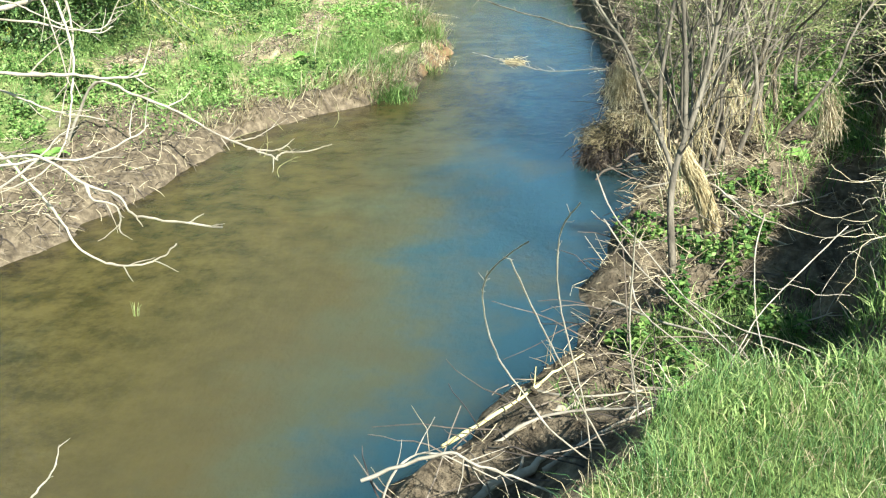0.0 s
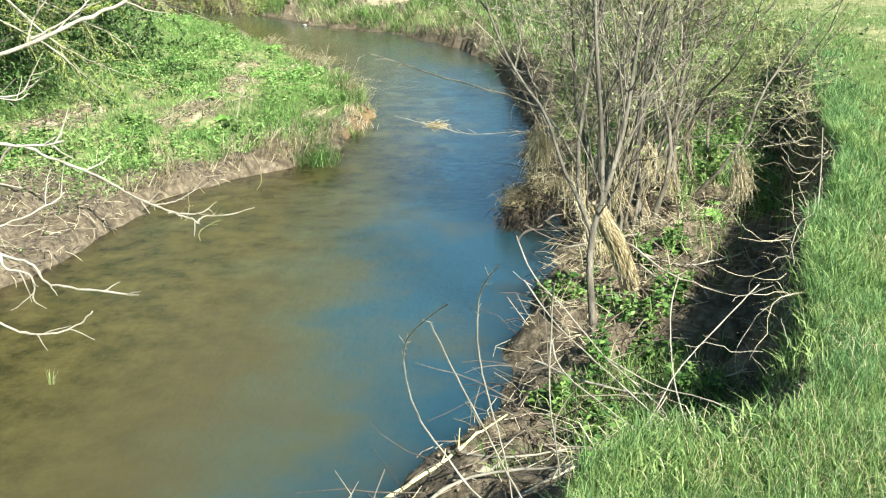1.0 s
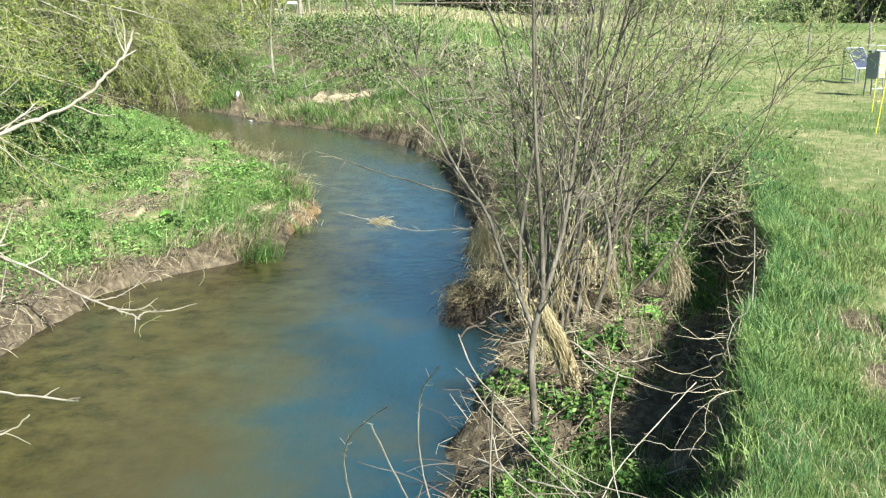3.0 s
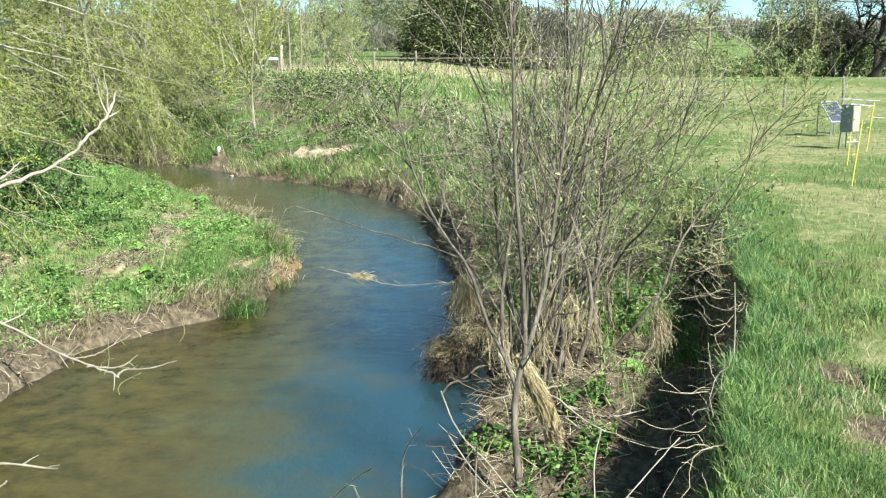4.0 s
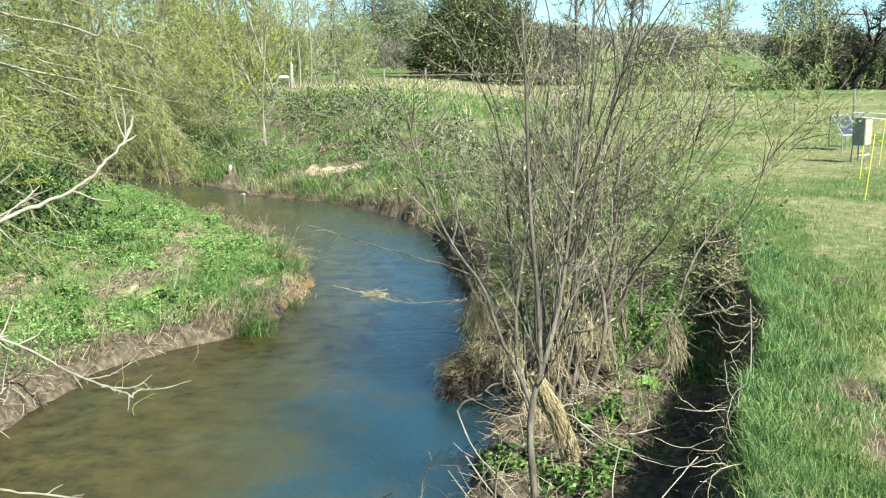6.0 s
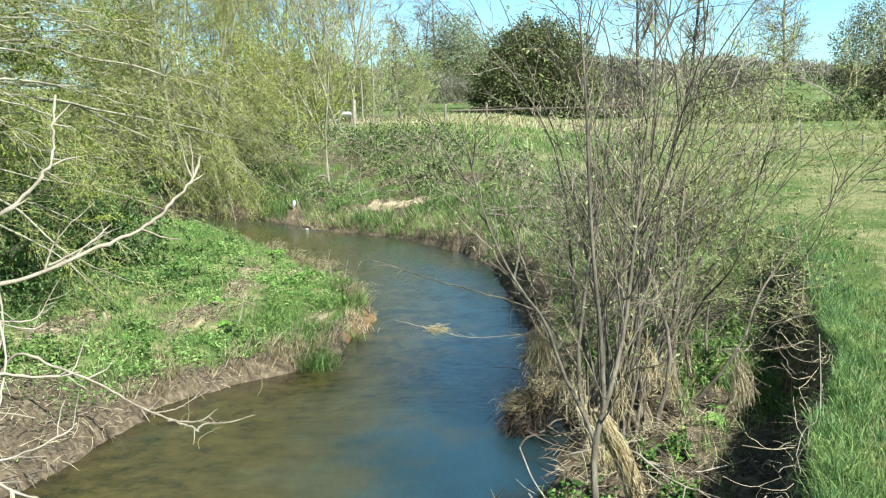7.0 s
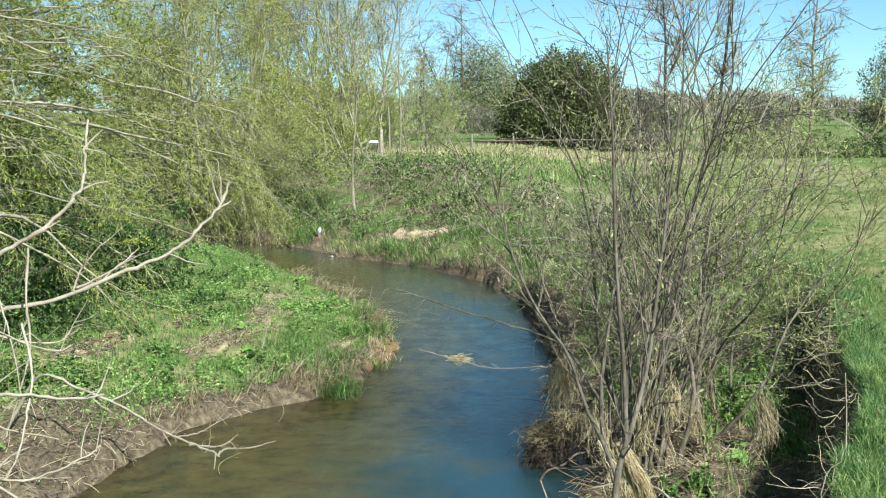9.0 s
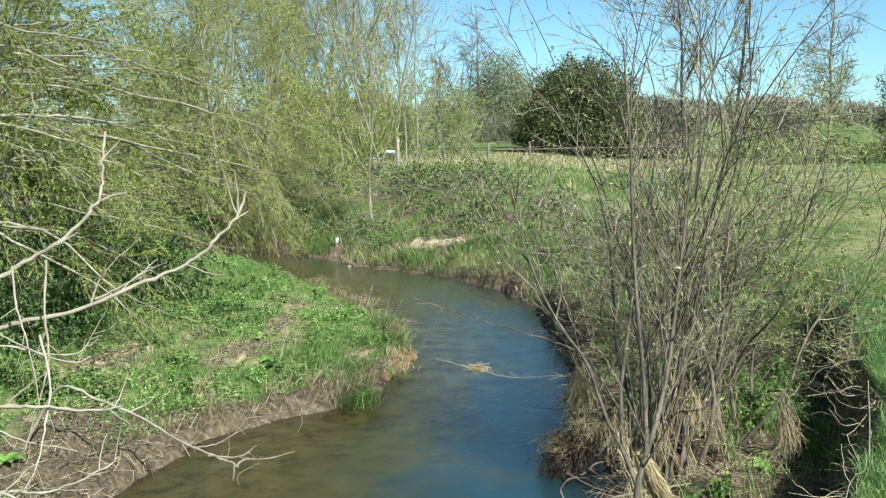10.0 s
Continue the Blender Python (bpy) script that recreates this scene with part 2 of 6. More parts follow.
def water_material():
    """Silty stream water: a murky body tinted with mirrored trees and sky, under a smooth, faintly rippled surface."""
    m = bpy.data.materials.new("stream_water")
    m.use_nodes = True
    n, link = m.node_tree.nodes, m.node_tree.links.new
    b = n["Principled BSDF"]
    b.inputs["Roughness"].default_value, b.inputs["IOR"].default_value = 0.05, 1.5
    b.inputs["Specular IOR Level"].default_value = 0.5
    b.subsurface_method = "BURLEY"
    b.inputs["Subsurface Weight"].default_value, b.inputs["Subsurface Scale"].default_value = 1.0, 2.2
    b.inputs["Subsurface Radius"].default_value = (1.0, 0.9, 0.6)
    co = n.new("ShaderNodeTexCoord")
    t = n.new("ShaderNodeTexNoise")
    t.inputs["Scale"].default_value, t.inputs["Detail"].default_value = 0.8, 8
    t.inputs["Roughness"].default_value = 0.62
    link(co.outputs["Object"], t.inputs["Vector"])
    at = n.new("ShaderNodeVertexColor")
    at.layer_name = "bed_and_reflection"
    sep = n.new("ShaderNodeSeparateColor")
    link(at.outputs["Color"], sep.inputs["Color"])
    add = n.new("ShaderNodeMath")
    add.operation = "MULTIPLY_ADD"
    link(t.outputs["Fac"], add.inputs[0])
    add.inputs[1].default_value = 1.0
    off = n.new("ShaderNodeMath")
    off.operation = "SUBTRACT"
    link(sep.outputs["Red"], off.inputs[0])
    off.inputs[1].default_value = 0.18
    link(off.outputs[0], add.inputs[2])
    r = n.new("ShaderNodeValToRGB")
    # Blue end paints mirrored sky; brown end is silt plus mirrored trees.
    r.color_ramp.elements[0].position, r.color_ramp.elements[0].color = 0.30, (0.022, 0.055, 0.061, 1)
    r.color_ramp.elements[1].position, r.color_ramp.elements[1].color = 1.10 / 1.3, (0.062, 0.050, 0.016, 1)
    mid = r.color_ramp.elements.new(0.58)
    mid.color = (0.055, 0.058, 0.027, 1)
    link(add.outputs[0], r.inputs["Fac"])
    bed = n.new("ShaderNodeTexNoise")
    bed.inputs["Scale"].default_value, bed.inputs["Detail"].default_value, bed.inputs["Roughness"].default_value = 2.6, 9, 0.7
    link(co.outputs["Object"], bed.inputs["Vector"])
    br = n.new("ShaderNodeValToRGB")
    br.color_ramp.elements[0].position, br.color_ramp.elements[0].color = 0.38, (0.34, 0.34, 0.32, 1)
    br.color_ramp.elements[1].position, br.color_ramp.elements[1].color = 0.62, (1.42, 1.36, 1.22, 1)
    link(bed.outputs["Fac"], br.inputs["Fac"])
    mul = n.new("ShaderNodeMix")
    mul.data_type, mul.blend_type = "RGBA", "MULTIPLY"
    link(sep.outputs["Green"], mul.inputs["Factor"])
    link(r.outputs["Color"], mul.inputs["A"])
    link(br.outputs["Color"], mul.inputs["B"])
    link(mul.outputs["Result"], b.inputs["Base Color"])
    mp = n.new("ShaderNodeMapping")
    mp.inputs["Scale"].default_value = (1.0, 0.7, 1.0)
    link(co.outputs["Object"], mp.inputs["Vector"])
    w1 = n.new("ShaderNodeTexNoise")
    w1.inputs["Scale"].default_value, w1.inputs["Detail"].default_value, w1.inputs["Roughness"].default_value = 11.0, 5, 0.6
    link(mp.outputs["Vector"], w1.inputs["Vector"])
    bp = n.new("ShaderNodeBump")
    bp.inputs["Strength"].default_value, bp.inputs["Distance"].default_value = 0.55, 0.02
    link(w1.outputs["Fac"], bp.inputs["Height"])
    link(bp.outputs["Normal"], b.inputs["Normal"])
    return m


M_GROUND, M_WATER = ground_material(), water_material()

# ---------------------------------------------------------------- mesh helpers
rng = np.random.default_rng(7)


def mesh_from(name, V, F, mat, smooth=False):
    me = bpy.data.meshes.new(name)
    V, F = np.asarray(V, np.float32), np.asarray(F, np.int32)
    k = F.shape[1]
    me.vertices.add(len(V))
    me.vertices.foreach_set("co", V.ravel())
    me.loops.add(F.size)
    me.loops.foreach_set("vertex_index", F.ravel())
    me.polygons.add(len(F))
    me.polygons.foreach_set("loop_start", np.arange(0, F.size, k, dtype=np.int32))
    me.update(calc_edges=True)
    if smooth:
        me.polygons.foreach_set("use_smooth", np.ones(len(F), dtype=bool))
    me.materials.append(mat)
    return me


def part(name, VF, mat, parent=None, label="", smooth=False, kind=""):
    ob = new(name, mesh_from(name, VF[0], VF[1], mat, smooth))
    if parent is not None:
        ob.parent = parent
        ob.matrix_parent_inverse = Matrix.Translation(parent.location).inverted()
    return tagged(ob, label, kind=kind)


def empty(name, at, label, category, group="", kind=""):
    e = new(name)
    e.empty_display_size = 0.2
    e.location = at
    return tagged(e, label, category, group, kind)


def join(*items):
    items = [i for i in items if len(i[0])]
    off, Vs, Fs = 0, [], []
    for V, F in items:
        Vs.append(V), Fs.append(F + off)
        off += len(V)
    return np.concatenate(Vs), np.concatenate(Fs)


def unit(v):
    return v / np.maximum(np.linalg.norm(v, axis=-1, keepdims=True), 1e-9)


def tubes(P, R, sides=4):
    """Tapered tubes along the N lines P (N, K, 3) with radii R (N, K); quads."""
    P, R = np.asarray(P, float), np.asarray(R, float)
    N, K, _ = P.shape
    T = unit(np.gradient(P, axis=1))
    ref = np.where(np.abs(T[:, :1, 2:3]) > 0.8, np.array([1.0, 0.15, 0]), np.array([0.1, 0.0, 1.0]))
    U = unit(np.cross(T, np.broadcast_to(ref, T.shape)))
    W = np.cross(T, U)
    a = np.arange(sides) * 2 * np.pi / sides
    V = P[:, :, None] + R[:, :, None, None] * (np.cos(a)[:, None] * U[:, :, None] + np.sin(a)[:, None] * W[:, :, None])
    base = (np.arange(N) * K * sides)[:, None, None]
    k, s = np.arange(K - 1)[None, :, None] * sides, np.arange(sides)[None, None]
    s2 = (s + 1) % sides
    F = np.stack([base + k + s, base + k + s2, base + k + sides + s2, base + k + sides + s], -1)
    return V.reshape(-1, 3), F.reshape(-1, 4)


def grow(start, way, length, K, wander, up):
    """N lines that wander from their starts; up bends them upward, below zero they droop."""
    N = len(start)
    P = np.empty((N, K, 3))
    P[:, 0] = start
    d = unit(way)
    step = (np.broadcast_to(length, N) / (K - 1))[:, None]
    for k in range(1, K):
        d = unit(d + wander * rng.normal(size=(N, 3)) + np.array([0, 0, 1.0]) * up)
        P[:, k] = P[:, k - 1] + d * step
    return P


def spots(P, n, lo=0.2, hi=1.0):
    """n places on the lines P: the line's number, place, direction, and how far along."""
    N, K, _ = P.shape
    ln = np.linalg.norm(np.diff(P, axis=1), axis=2).sum(1)
    i = rng.choice(N, n, p=ln / ln.sum())
    f = rng.uniform(lo, hi, n)
    u = f * (K - 1)
    k = np.minimum(u.astype(int), K - 2)
    w = (u - k)[:, None]
    a, b = P[i, k], P[i, k + 1]
    return i, a * (1 - w) + b * w, unit(b - a), f


def aside(d, lo, hi):
    """Directions that leave d at lo to hi degrees."""
    r = rng.normal(size=d.shape)
    p = unit(r - (r * d).sum(-1, keepdims=True) * d)
    a = np.radians(rng.uniform(lo, hi, len(d)))[:, None]
    return np.cos(a) * d + np.sin(a) * p


def taper(r0, r1, K):
    r0 = np.atleast_1d(r0)[:, None]
    return r0 * (1 - np.linspace(0, 1, K)[None]) + np.atleast_1d(r1)[:, None] * np.linspace(0, 1, K)[None]


def leaves(pos, way, L, W, flat=0.0):
    """Folded pointed leaves; flat: how far they turn their faces to the sky."""
    n = len(pos)
    r = unit(rng.normal(size=(n, 3)) + np.array([0, 0, 1.0]) * flat)
    s = unit(np.cross(way, r))
    nn = np.cross(s, way)
    L, W = np.broadcast_to(L, n)[:, None], np.broadcast_to(W, n)[:, None]
    mid = pos + way * L * 0.45 + nn * W * 0.18
    V = np.stack([pos, mid + s * W * 0.5, pos + way * L - nn * L * 0.1, mid - s * W * 0.5], 1)
    return V.reshape(-1, 3), np.arange(4 * n).reshape(-1, 4)


def blades(pos, height, width, lean=0.5, heading=None):
    """Grass blades that rise, taper and bend over; triangles."""
    n = len(pos)
    a = rng.uniform(0, 2 * np.pi, n)
    side = np.stack([np.cos(a), np.sin(a), 0 * a], 1)
    b = rng.uniform(0, 2 * np.pi, n)
    bend = np.stack([np.cos(b), np.sin(b), 0 * b], 1)
    if heading is not None:
        bend = unit(bend + heading)
    h, w = np.broadcast_to(height, n)[:, None], np.broadcast_to(width, n)[:, None]
    le = (lean * rng.uniform(0.3, 1.3, n))[:, None]
    up = np.array([0, 0, 1.0])
    mid = pos + up * h * 0.55 + bend * h * le * 0.35
    tip = pos + up * h * (1 - 0.35 * le) + bend * h * le
    V = np.stack([pos - side * w / 2, pos + side * w / 2, mid - side * w * 0.4, mid + side * w * 0.4, tip], 1)
    o = (np.arange(n) * 5)[:, None, None]
    F = o + np.array([[0, 1, 3], [0, 3, 2], [2, 3, 4]])[None]
    return V.reshape(-1, 3), F.reshape(-1, 3)


def smooth_line(pts, K):
    """A rounded line of K points through a few given ones."""
    p = np.asarray(pts, float)
    q = np.concatenate([2 * p[:1] - p[1:2], p, 2 * p[-1:] - p[-2:-1]])
    u = np.linspace(0, len(p) - 1, K)
    i = np.minimum(u.astype(int), len(p) - 2)
    w = (u - i)[:, None]
    a, b, c, d = q[i], q[i + 1], q[i + 2], q[i + 3]
    return 0.5 * (2 * b + (c - a) * w + (2 * a - 5 * b + 4 * c - d) * w**2 + (3 * b - a - 3 * c + d) * w**3)


def box(size, at, turn=(0, 0, 0), bevel=0.004):
    bm = bmesh.new()
    bmesh.ops.create_cube(bm, size=1.0)
    bmesh.ops.scale(bm, vec=size, verts=bm.verts)
    if bevel:
        bmesh.ops.bevel(bm, geom=bm.edges[:], offset=bevel, segments=1, affect="EDGES")
    bmesh.ops.transform(bm, matrix=pose(*at, *turn), verts=bm.verts)
    return bm


def solid(name, bm, mat, parent, label=""):
    me = bpy.data.meshes.new(name)
    bm.to_mesh(me)
    bm.free()
    me.materials.append(mat)
    ob = new(name, me)
    ob.parent = parent
    ob.matrix_parent_inverse = Matrix.Translation(parent.location).inverted()
    if label:
        tagged(ob, label)
    return ob


# ---------------------------------------------------------------- the lie of the land
LEFT_EDGE = [(-6.4, -8), (-6.3, 4), (-5.95, 7.6), (-5.65, 8.5), (-5.39, 9.0), (-5.25, 9.8), (-5.05, 10.5), (-4.92, 11.6), (-4.55, 13.2), (-3.95, 13.8), (-3.35, 14.3), (-2.85, 14.8), (-2.8, 15.8),
             (-2.6, 16.8), (-2.6, 17.8), (-2.9, 18.9), (-3.44, 20.2), (-4.56, 22.4), (-5.8, 24.7), (-7.16, 27.0), (-8.4, 28.6), (-10.0, 29.85), (-14, 31.5), (-25, 33), (-70, 30)]
RIGHT_EDGE = [(-1.7, -8), (-1.6, 2), (-1.5, 4.5), (-1.27, 5.33), (-0.85, 5.93), (-0.42, 6.96), (-0.22, 7.43), (-0.11, 8.38), (0.16, 8.75), (0.14, 9.3), (0.16, 9.95), (0.34, 10.5), (0.5, 11.2), (0.52, 12.0), (0.34, 12.8), (0.02, 13.4), (0.0, 14.7),
              (0.12, 16.5), (-0.06, 18.4), (-0.3, 20.3), (-0.84, 23.2), (-1.44, 24.9), (-2.38, 26.2), (-3.41, 27.5), (-4.47, 28.4), (-5.9, 29.3), (-6.85, 30.5), (-8.2, 31.9), (-9.9, 33.3), (-14, 35.5), (-25, 37), (-70, 34)]
FIELD_EDGE = [(-1.0, -8), (-0.8, 2.4), (-0.3, 3.4), (0.06, 3.75), (0.21, 3.97), (0.6, 4.32), (0.9, 4.5), (1.15, 4.72), (1.4, 5.0), (1.52, 5.3), (1.62, 5.8), (1.70, 6.3), (1.83, 6.9), (2.12, 7.6), (2.47, 8.45), (2.85, 9.9), (3.4, 12.3),
              (3.75, 14.0), (4.05, 16), (4.2, 17.6), (3.9, 20), (2.9, 23.5), (1.6, 28), (0, 33), (-3, 38), (-8, 41), (-14, 43), (-25, 45), (-70, 43)]


def far_from(line, x, y):
    """Distance to a line of straight pieces."""
    d = np.full(x.shape, 1e9)
    for (ax, ay), (bx, by) in zip(line, line[1:]):
        ex, ey = bx - ax, by - ay
        t = np.clip(((x - ax) * ex + (y - ay) * ey) / (ex * ex + ey * ey), 0, 1)
        d = np.minimum(d, np.hypot(x - ax - t * ex, y - ay - t * ey))
    return d


def inside(poly, x, y):
    c = np.zeros(x.shape, bool)
    for (ax, ay), (bx, by) in zip(poly, poly[1:] + poly[:1]):
        if ay != by:
            c ^= ((ay > y) != (by > y)) & (x < (bx - ax) * (y - ay) / (by - ay) + ax)
    return c


def step(v, a, b):
    t = np.clip((v - a) / (b - a), 0, 1)
    return t * t * (3 - 2 * t)


def wobble(x, y, size, seed):
    """Smooth noise, -1 to 1, with features of about the given size."""
    def cell(i, j):
        h = np.sin(i * 127.1 + j * 311.7 + seed * 74.7) * 43758.5453
        return (h - np.floor(h)) * 2 - 1
    u, v = x / size, y / size
    i, j = np.floor(u), np.floor(v)
    f, g = u - i, v - j
    f, g = f * f * (3 - 2 * f), g * g * (3 - 2 * g)
    return (cell(i, j) * (1 - f) + cell(i + 1, j) * f) * (1 - g) + (cell(i, j + 1) * (1 - f) + cell(i + 1, j + 1) * f) * g


BARE = ((-5.1, 17.9, 0.55), (-5.4, 19.9, 0.6), (-5.3, 15.6, 0.6), (-7.0, 15.2, 0.7), (-4.7, 16.6, 0.5), (-4.4, 20.6, 0.45), (-6.2, 17.4, 0.4), (-3.3, 16.6, 0.4))


def bare(x, y):
    """Worn, leafless patches of the inner bank, 0 to 1."""
    v = np.zeros(x.shape)
    for cx, cy, r in BARE:
        v = np.maximum(v, 1 - step(np.hypot(x - cx, (y - cy) * 0.5) + 0.22 * wobble(x, y, 0.4, 19), r * 0.5, r))
    return v


def land(x, y):
    """Height of the ground, and masks: bare mud, dry turf, sand, left bank, field."""
    x, y = np.asarray(x, float), np.asarray(y, float)
    wx, wy = x + 0.10 * wobble(x, y, 0.6, 1) + 0.05 * wobble(x, y, 0.22, 2), y + 0.10 * wobble(x, y, 0.6, 3) + 0.05 * wobble(x, y, 0.22, 4)
    dl, dr, df = far_from(LEFT_EDGE, wx, wy), far_from(RIGHT_EDGE, wx, wy), 0
    vx, vy = wx - 0.07 * step(y, 3.5, 6) * (1 - step(y, 12, 14)) + (0.05 + 0.03 * step(y, 6.5, 8.5)) * wobble(x, y, 0.9, 15) + 0.08 * wobble(x, y, 0.4, 17), wy + 0.16 * wobble(x, y, 0.9, 16)
    df = far_from(FIELD_EDGE, vx, vy)
    river = inside(LEFT_EDGE + RIGHT_EDGE[::-1], wx, wy)
    field = inside(FIELD_EDGE + [(-70, 4000), (4000, 4000), (4000, -4000), (-1.0, -4000)], vx, vy) | (wy > 60)
    left = ~river & ~field & ((dl < dr) | (wx < -25))
    n1, n2, n3 = wobble(x, y, 2.5, 5), wobble(x, y, 0.7, 6), wobble(x, y, 0.2, 7)
    bed = -np.minimum(np.minimum(dl, dr) * 0.45, 0.6) - 0.02
    lump = 0.09 * wobble(x, y, 0.33, 8) + 0.07 * wobble(x, y, 0.15, 10)
    zl = 0.02 + (0.20 + lump) * step(dl, 0.0, 0.22 + 0.12 * n2) + 0.24 * step(dl, 0.25, 2.0) + 0.5 * step(dl, 3, 8) + 0.9 * step(dl, 7, 14) + 0.05 * n2 + 0.06 * n1 + 0.02 * n3
    top = 1.33 + 0.67 * step(y, 26, 40) * step(-x, -5, 3) + 0.03 * n1 + 0.02 * n2
    far = step(y, 17, 26)
    shelf = 0.03 + 0.22 * step(dr, 0.0, 0.35) + 0.25 * step(dr, 0.3, 1.6) + 0.07 * n2 + 0.04 * n3 + lump * 1.3 * step(dr, 0.05, 0.3) + 0.35 * far * step(dr, 0.5, 4)
    cut = 0.75 * step(y, 15.8, 17) * (1 - step(y, 21, 23))
    shelf = shelf + 0.55 * cut * step(dr, 0.02, 0.22)
    wall_w = 0.42 + 0.18 * n1 + 4.6 * far + 4 * step(y, 30, 36)
    near = step(-y, -5.2, -4.0)
    wall_w = wall_w + 0.35 * near
    zr = shelf + (top - shelf) * (1 - step(df, 0.0, wall_w)) ** 1.1
    z = np.where(river, bed, np.where(field, top, np.where(left, zl, zr)))
    lip = np.where(field, step(0.5 - df, 0, 0.5) * 0.04, 0)
    z = z + lip + np.where(field, 0.03 * wobble(x, y, 0.35, 9) * step(60 - y, 0, 30), 0)
    hill = step(np.hypot(x, y), 180, 1200)
    z = z + hill * (7 + 4 * wobble(x, y, 420, 11))
    rightb = ~river & ~field & ~left
    mud = np.where(river, 1.0, 0.0) + np.where(left, 1.0 - step(dl, 0.16, 0.5 + 0.3 * n1 + (2.3 + 0.6 * wobble(x, y, 0.8, 58)) * step(-y, -14.2, -12.2)), 0) + np.where(rightb & (y < 20), 0.85 - 0.5 * step(y, 13.5, 16) * step(dr, 0.2, 0.5), 0) + np.where(rightb & (y >= 20), np.maximum(1 - step(dr, 0.15, 0.5), 0.42 + 0.35 * n2), 0)
    dry = np.where(field, 0.50 + 0.34 * wobble(x, y, 3.2, 12) + 0.30 * wobble(x, y, 0.9, 13) + 0.25 * step(x, 3, 8) - 0.85 * (1 - step(df + 0.35 * wobble(x, y, 1.0, 18), 0.45, 1.25)), 0.1)
    mud = mud + np.where(left, 0.55 * bare(x, y), 0)
    dry = np.where(left, 0.34 + 0.7 * bare(x, y) + 0.45 * n2 + 0.25 * wobble(x, y, 1.3, 14), dry)
    for mx, my, mr in ((2.95, 6.75, 0.34), (3.15, 7.95, 0.3), (3.3, 6.9, 0.3), (4.1, 6.6, 0.35), (4.3, 8.9, 0.30), (5.4, 7.4, 0.4), (3.0, 5.2, 0.22), (5.2, 10.6, 0.35), (6.6, 13, 0.4), (3.6, 7.6, 0.25), (4.7, 5.9, 0.3), (3.4, 9.9, 0.28), (6.1, 9.3, 0.4), (4.4, 11.8, 0.3), (7.4, 15.5, 0.5)):
        mud = np.maximum(mud, np.where(field, 0.8 * (1 - step(np.hypot(x - mx, (y - my) * 0.7), mr * 0.3, mr)), 0))
    sand = np.zeros(x.shape)
    for sx, sy, sr in ((-4.27, 29.75, 0.45), (-3.05, 29.6, 0.75), (-3.6, 29.7, 0.6)):
        sand = np.maximum(sand, 0.62 * (1 - step(np.hypot(x - sx, (y - sy) * 0.8), sr * 0.4, sr)))
    sand = np.maximum(sand, np.where(left, 0.16 * (1 - step(dl, 0.8, 2.0)) * step(dl, 0.05, 0.3) * (1 - step(y, 12.5, 14)), 0))
    sand = np.maximum(sand, np.where(left, 0.42 * bare(x, y), 0))
    rust = np.zeros(x.shape)
    for sx, sy, sr in ((-2.62, 16.9, 0.42), (-2.72, 16.2, 0.3), (-2.65, 17.5, 0.26)):
        rust = np.maximum(rust, 0.8 * (1 - step(np.hypot(x - sx, (y - sy) * 0.7), sr * 0.4, sr)))
    far_off = step(np.hypot(x, y), 70, 140)
    dry = np.where(field, dry - 0.22 * step(y, 12, 22), dry)
    dry = dry * (1 - far_off) + 0.32 * far_off
    return z, mud, dry, sand, left, field, river, dl, dr, df, rust


def height(x, y):
    return land(x, y)[0]


def ticks(*runs):
    """Grid lines: (from, to, step) runs in a row."""
    out = [np.arange(a, b, s) for a, b, s in runs]
    return np.unique(np.round(np.concatenate(out), 4))


gx = ticks((-3000, -400, 200), (-400, -80, 20), (-80, -24, 2.5), (-24, -9, 0.5), (-9, 5.5, 0.125), (5.5, 14, 0.35), (14, 60, 2), (60, 400, 20), (400, 3001, 200))
gy = ticks((-3000, -300, 300), (-300, -20, 20), (-20, 2, 1), (2, 19, 0.11), (19, 36, 0.2), (36, 60, 0.8), (60, 120, 3), (120, 400, 14), (400, 3001, 160))
X, Y = np.meshgrid(gx, gy)
Z, mud, dry, sand, *_, rust = land(X, Y)
nx, ny = len(gx), len(gy)
idx = np.arange(nx * ny).reshape(ny, nx)
F = np.stack([idx[:-1, :-1], idx[:-1, 1:], idx[1:, 1:], idx[1:, :-1]], -1).reshape(-1, 4)
me = mesh_from("ground", np.stack([X, Y, Z], -1).reshape(-1, 3), F, M_GROUND, True)
col = me.color_attributes.new("cover", "FLOAT_COLOR", "POINT")
col.data.foreach_set("color", np.stack([mud, dry, sand, rust], -1).astype(np.float32).ravel())
ground = tagged(new("ground", me), "grassy stream banks and meadow with bare mud edges", "ground", kind="structure")

wx = ticks((-70, -12, 4), (-12, 2.01, 0.5))
wy = ticks((-8, 45, 0.5))
WX, WY = np.meshgrid(wx, wy)
idx = np.arange(WX.size).reshape(WX.shape)
F = np.stack([idx[:-1, :-1], idx[:-1, 1:], idx[1:, 1:], idx[1:, :-1]], -1).reshape(-1, 4)
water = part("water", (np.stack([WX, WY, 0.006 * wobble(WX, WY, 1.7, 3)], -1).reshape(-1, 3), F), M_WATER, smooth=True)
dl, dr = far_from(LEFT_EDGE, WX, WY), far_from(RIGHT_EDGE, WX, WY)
# Brown towards the left: shallow bed, with the trees' reflection painted in.
shallow_mirrored = np.clip(0.62 - 0.62 * step(dl / (dl + dr) - 0.33 * step(-WY, -12, -5), 0.25, 0.72), 0, 1) * (0.5 + 0.5 * step(-WY, -19, -9)) + 0.22 * step(WY, 19, 27)
col = water.data.color_attributes.new("bed_and_reflection", "FLOAT_COLOR", "POINT")
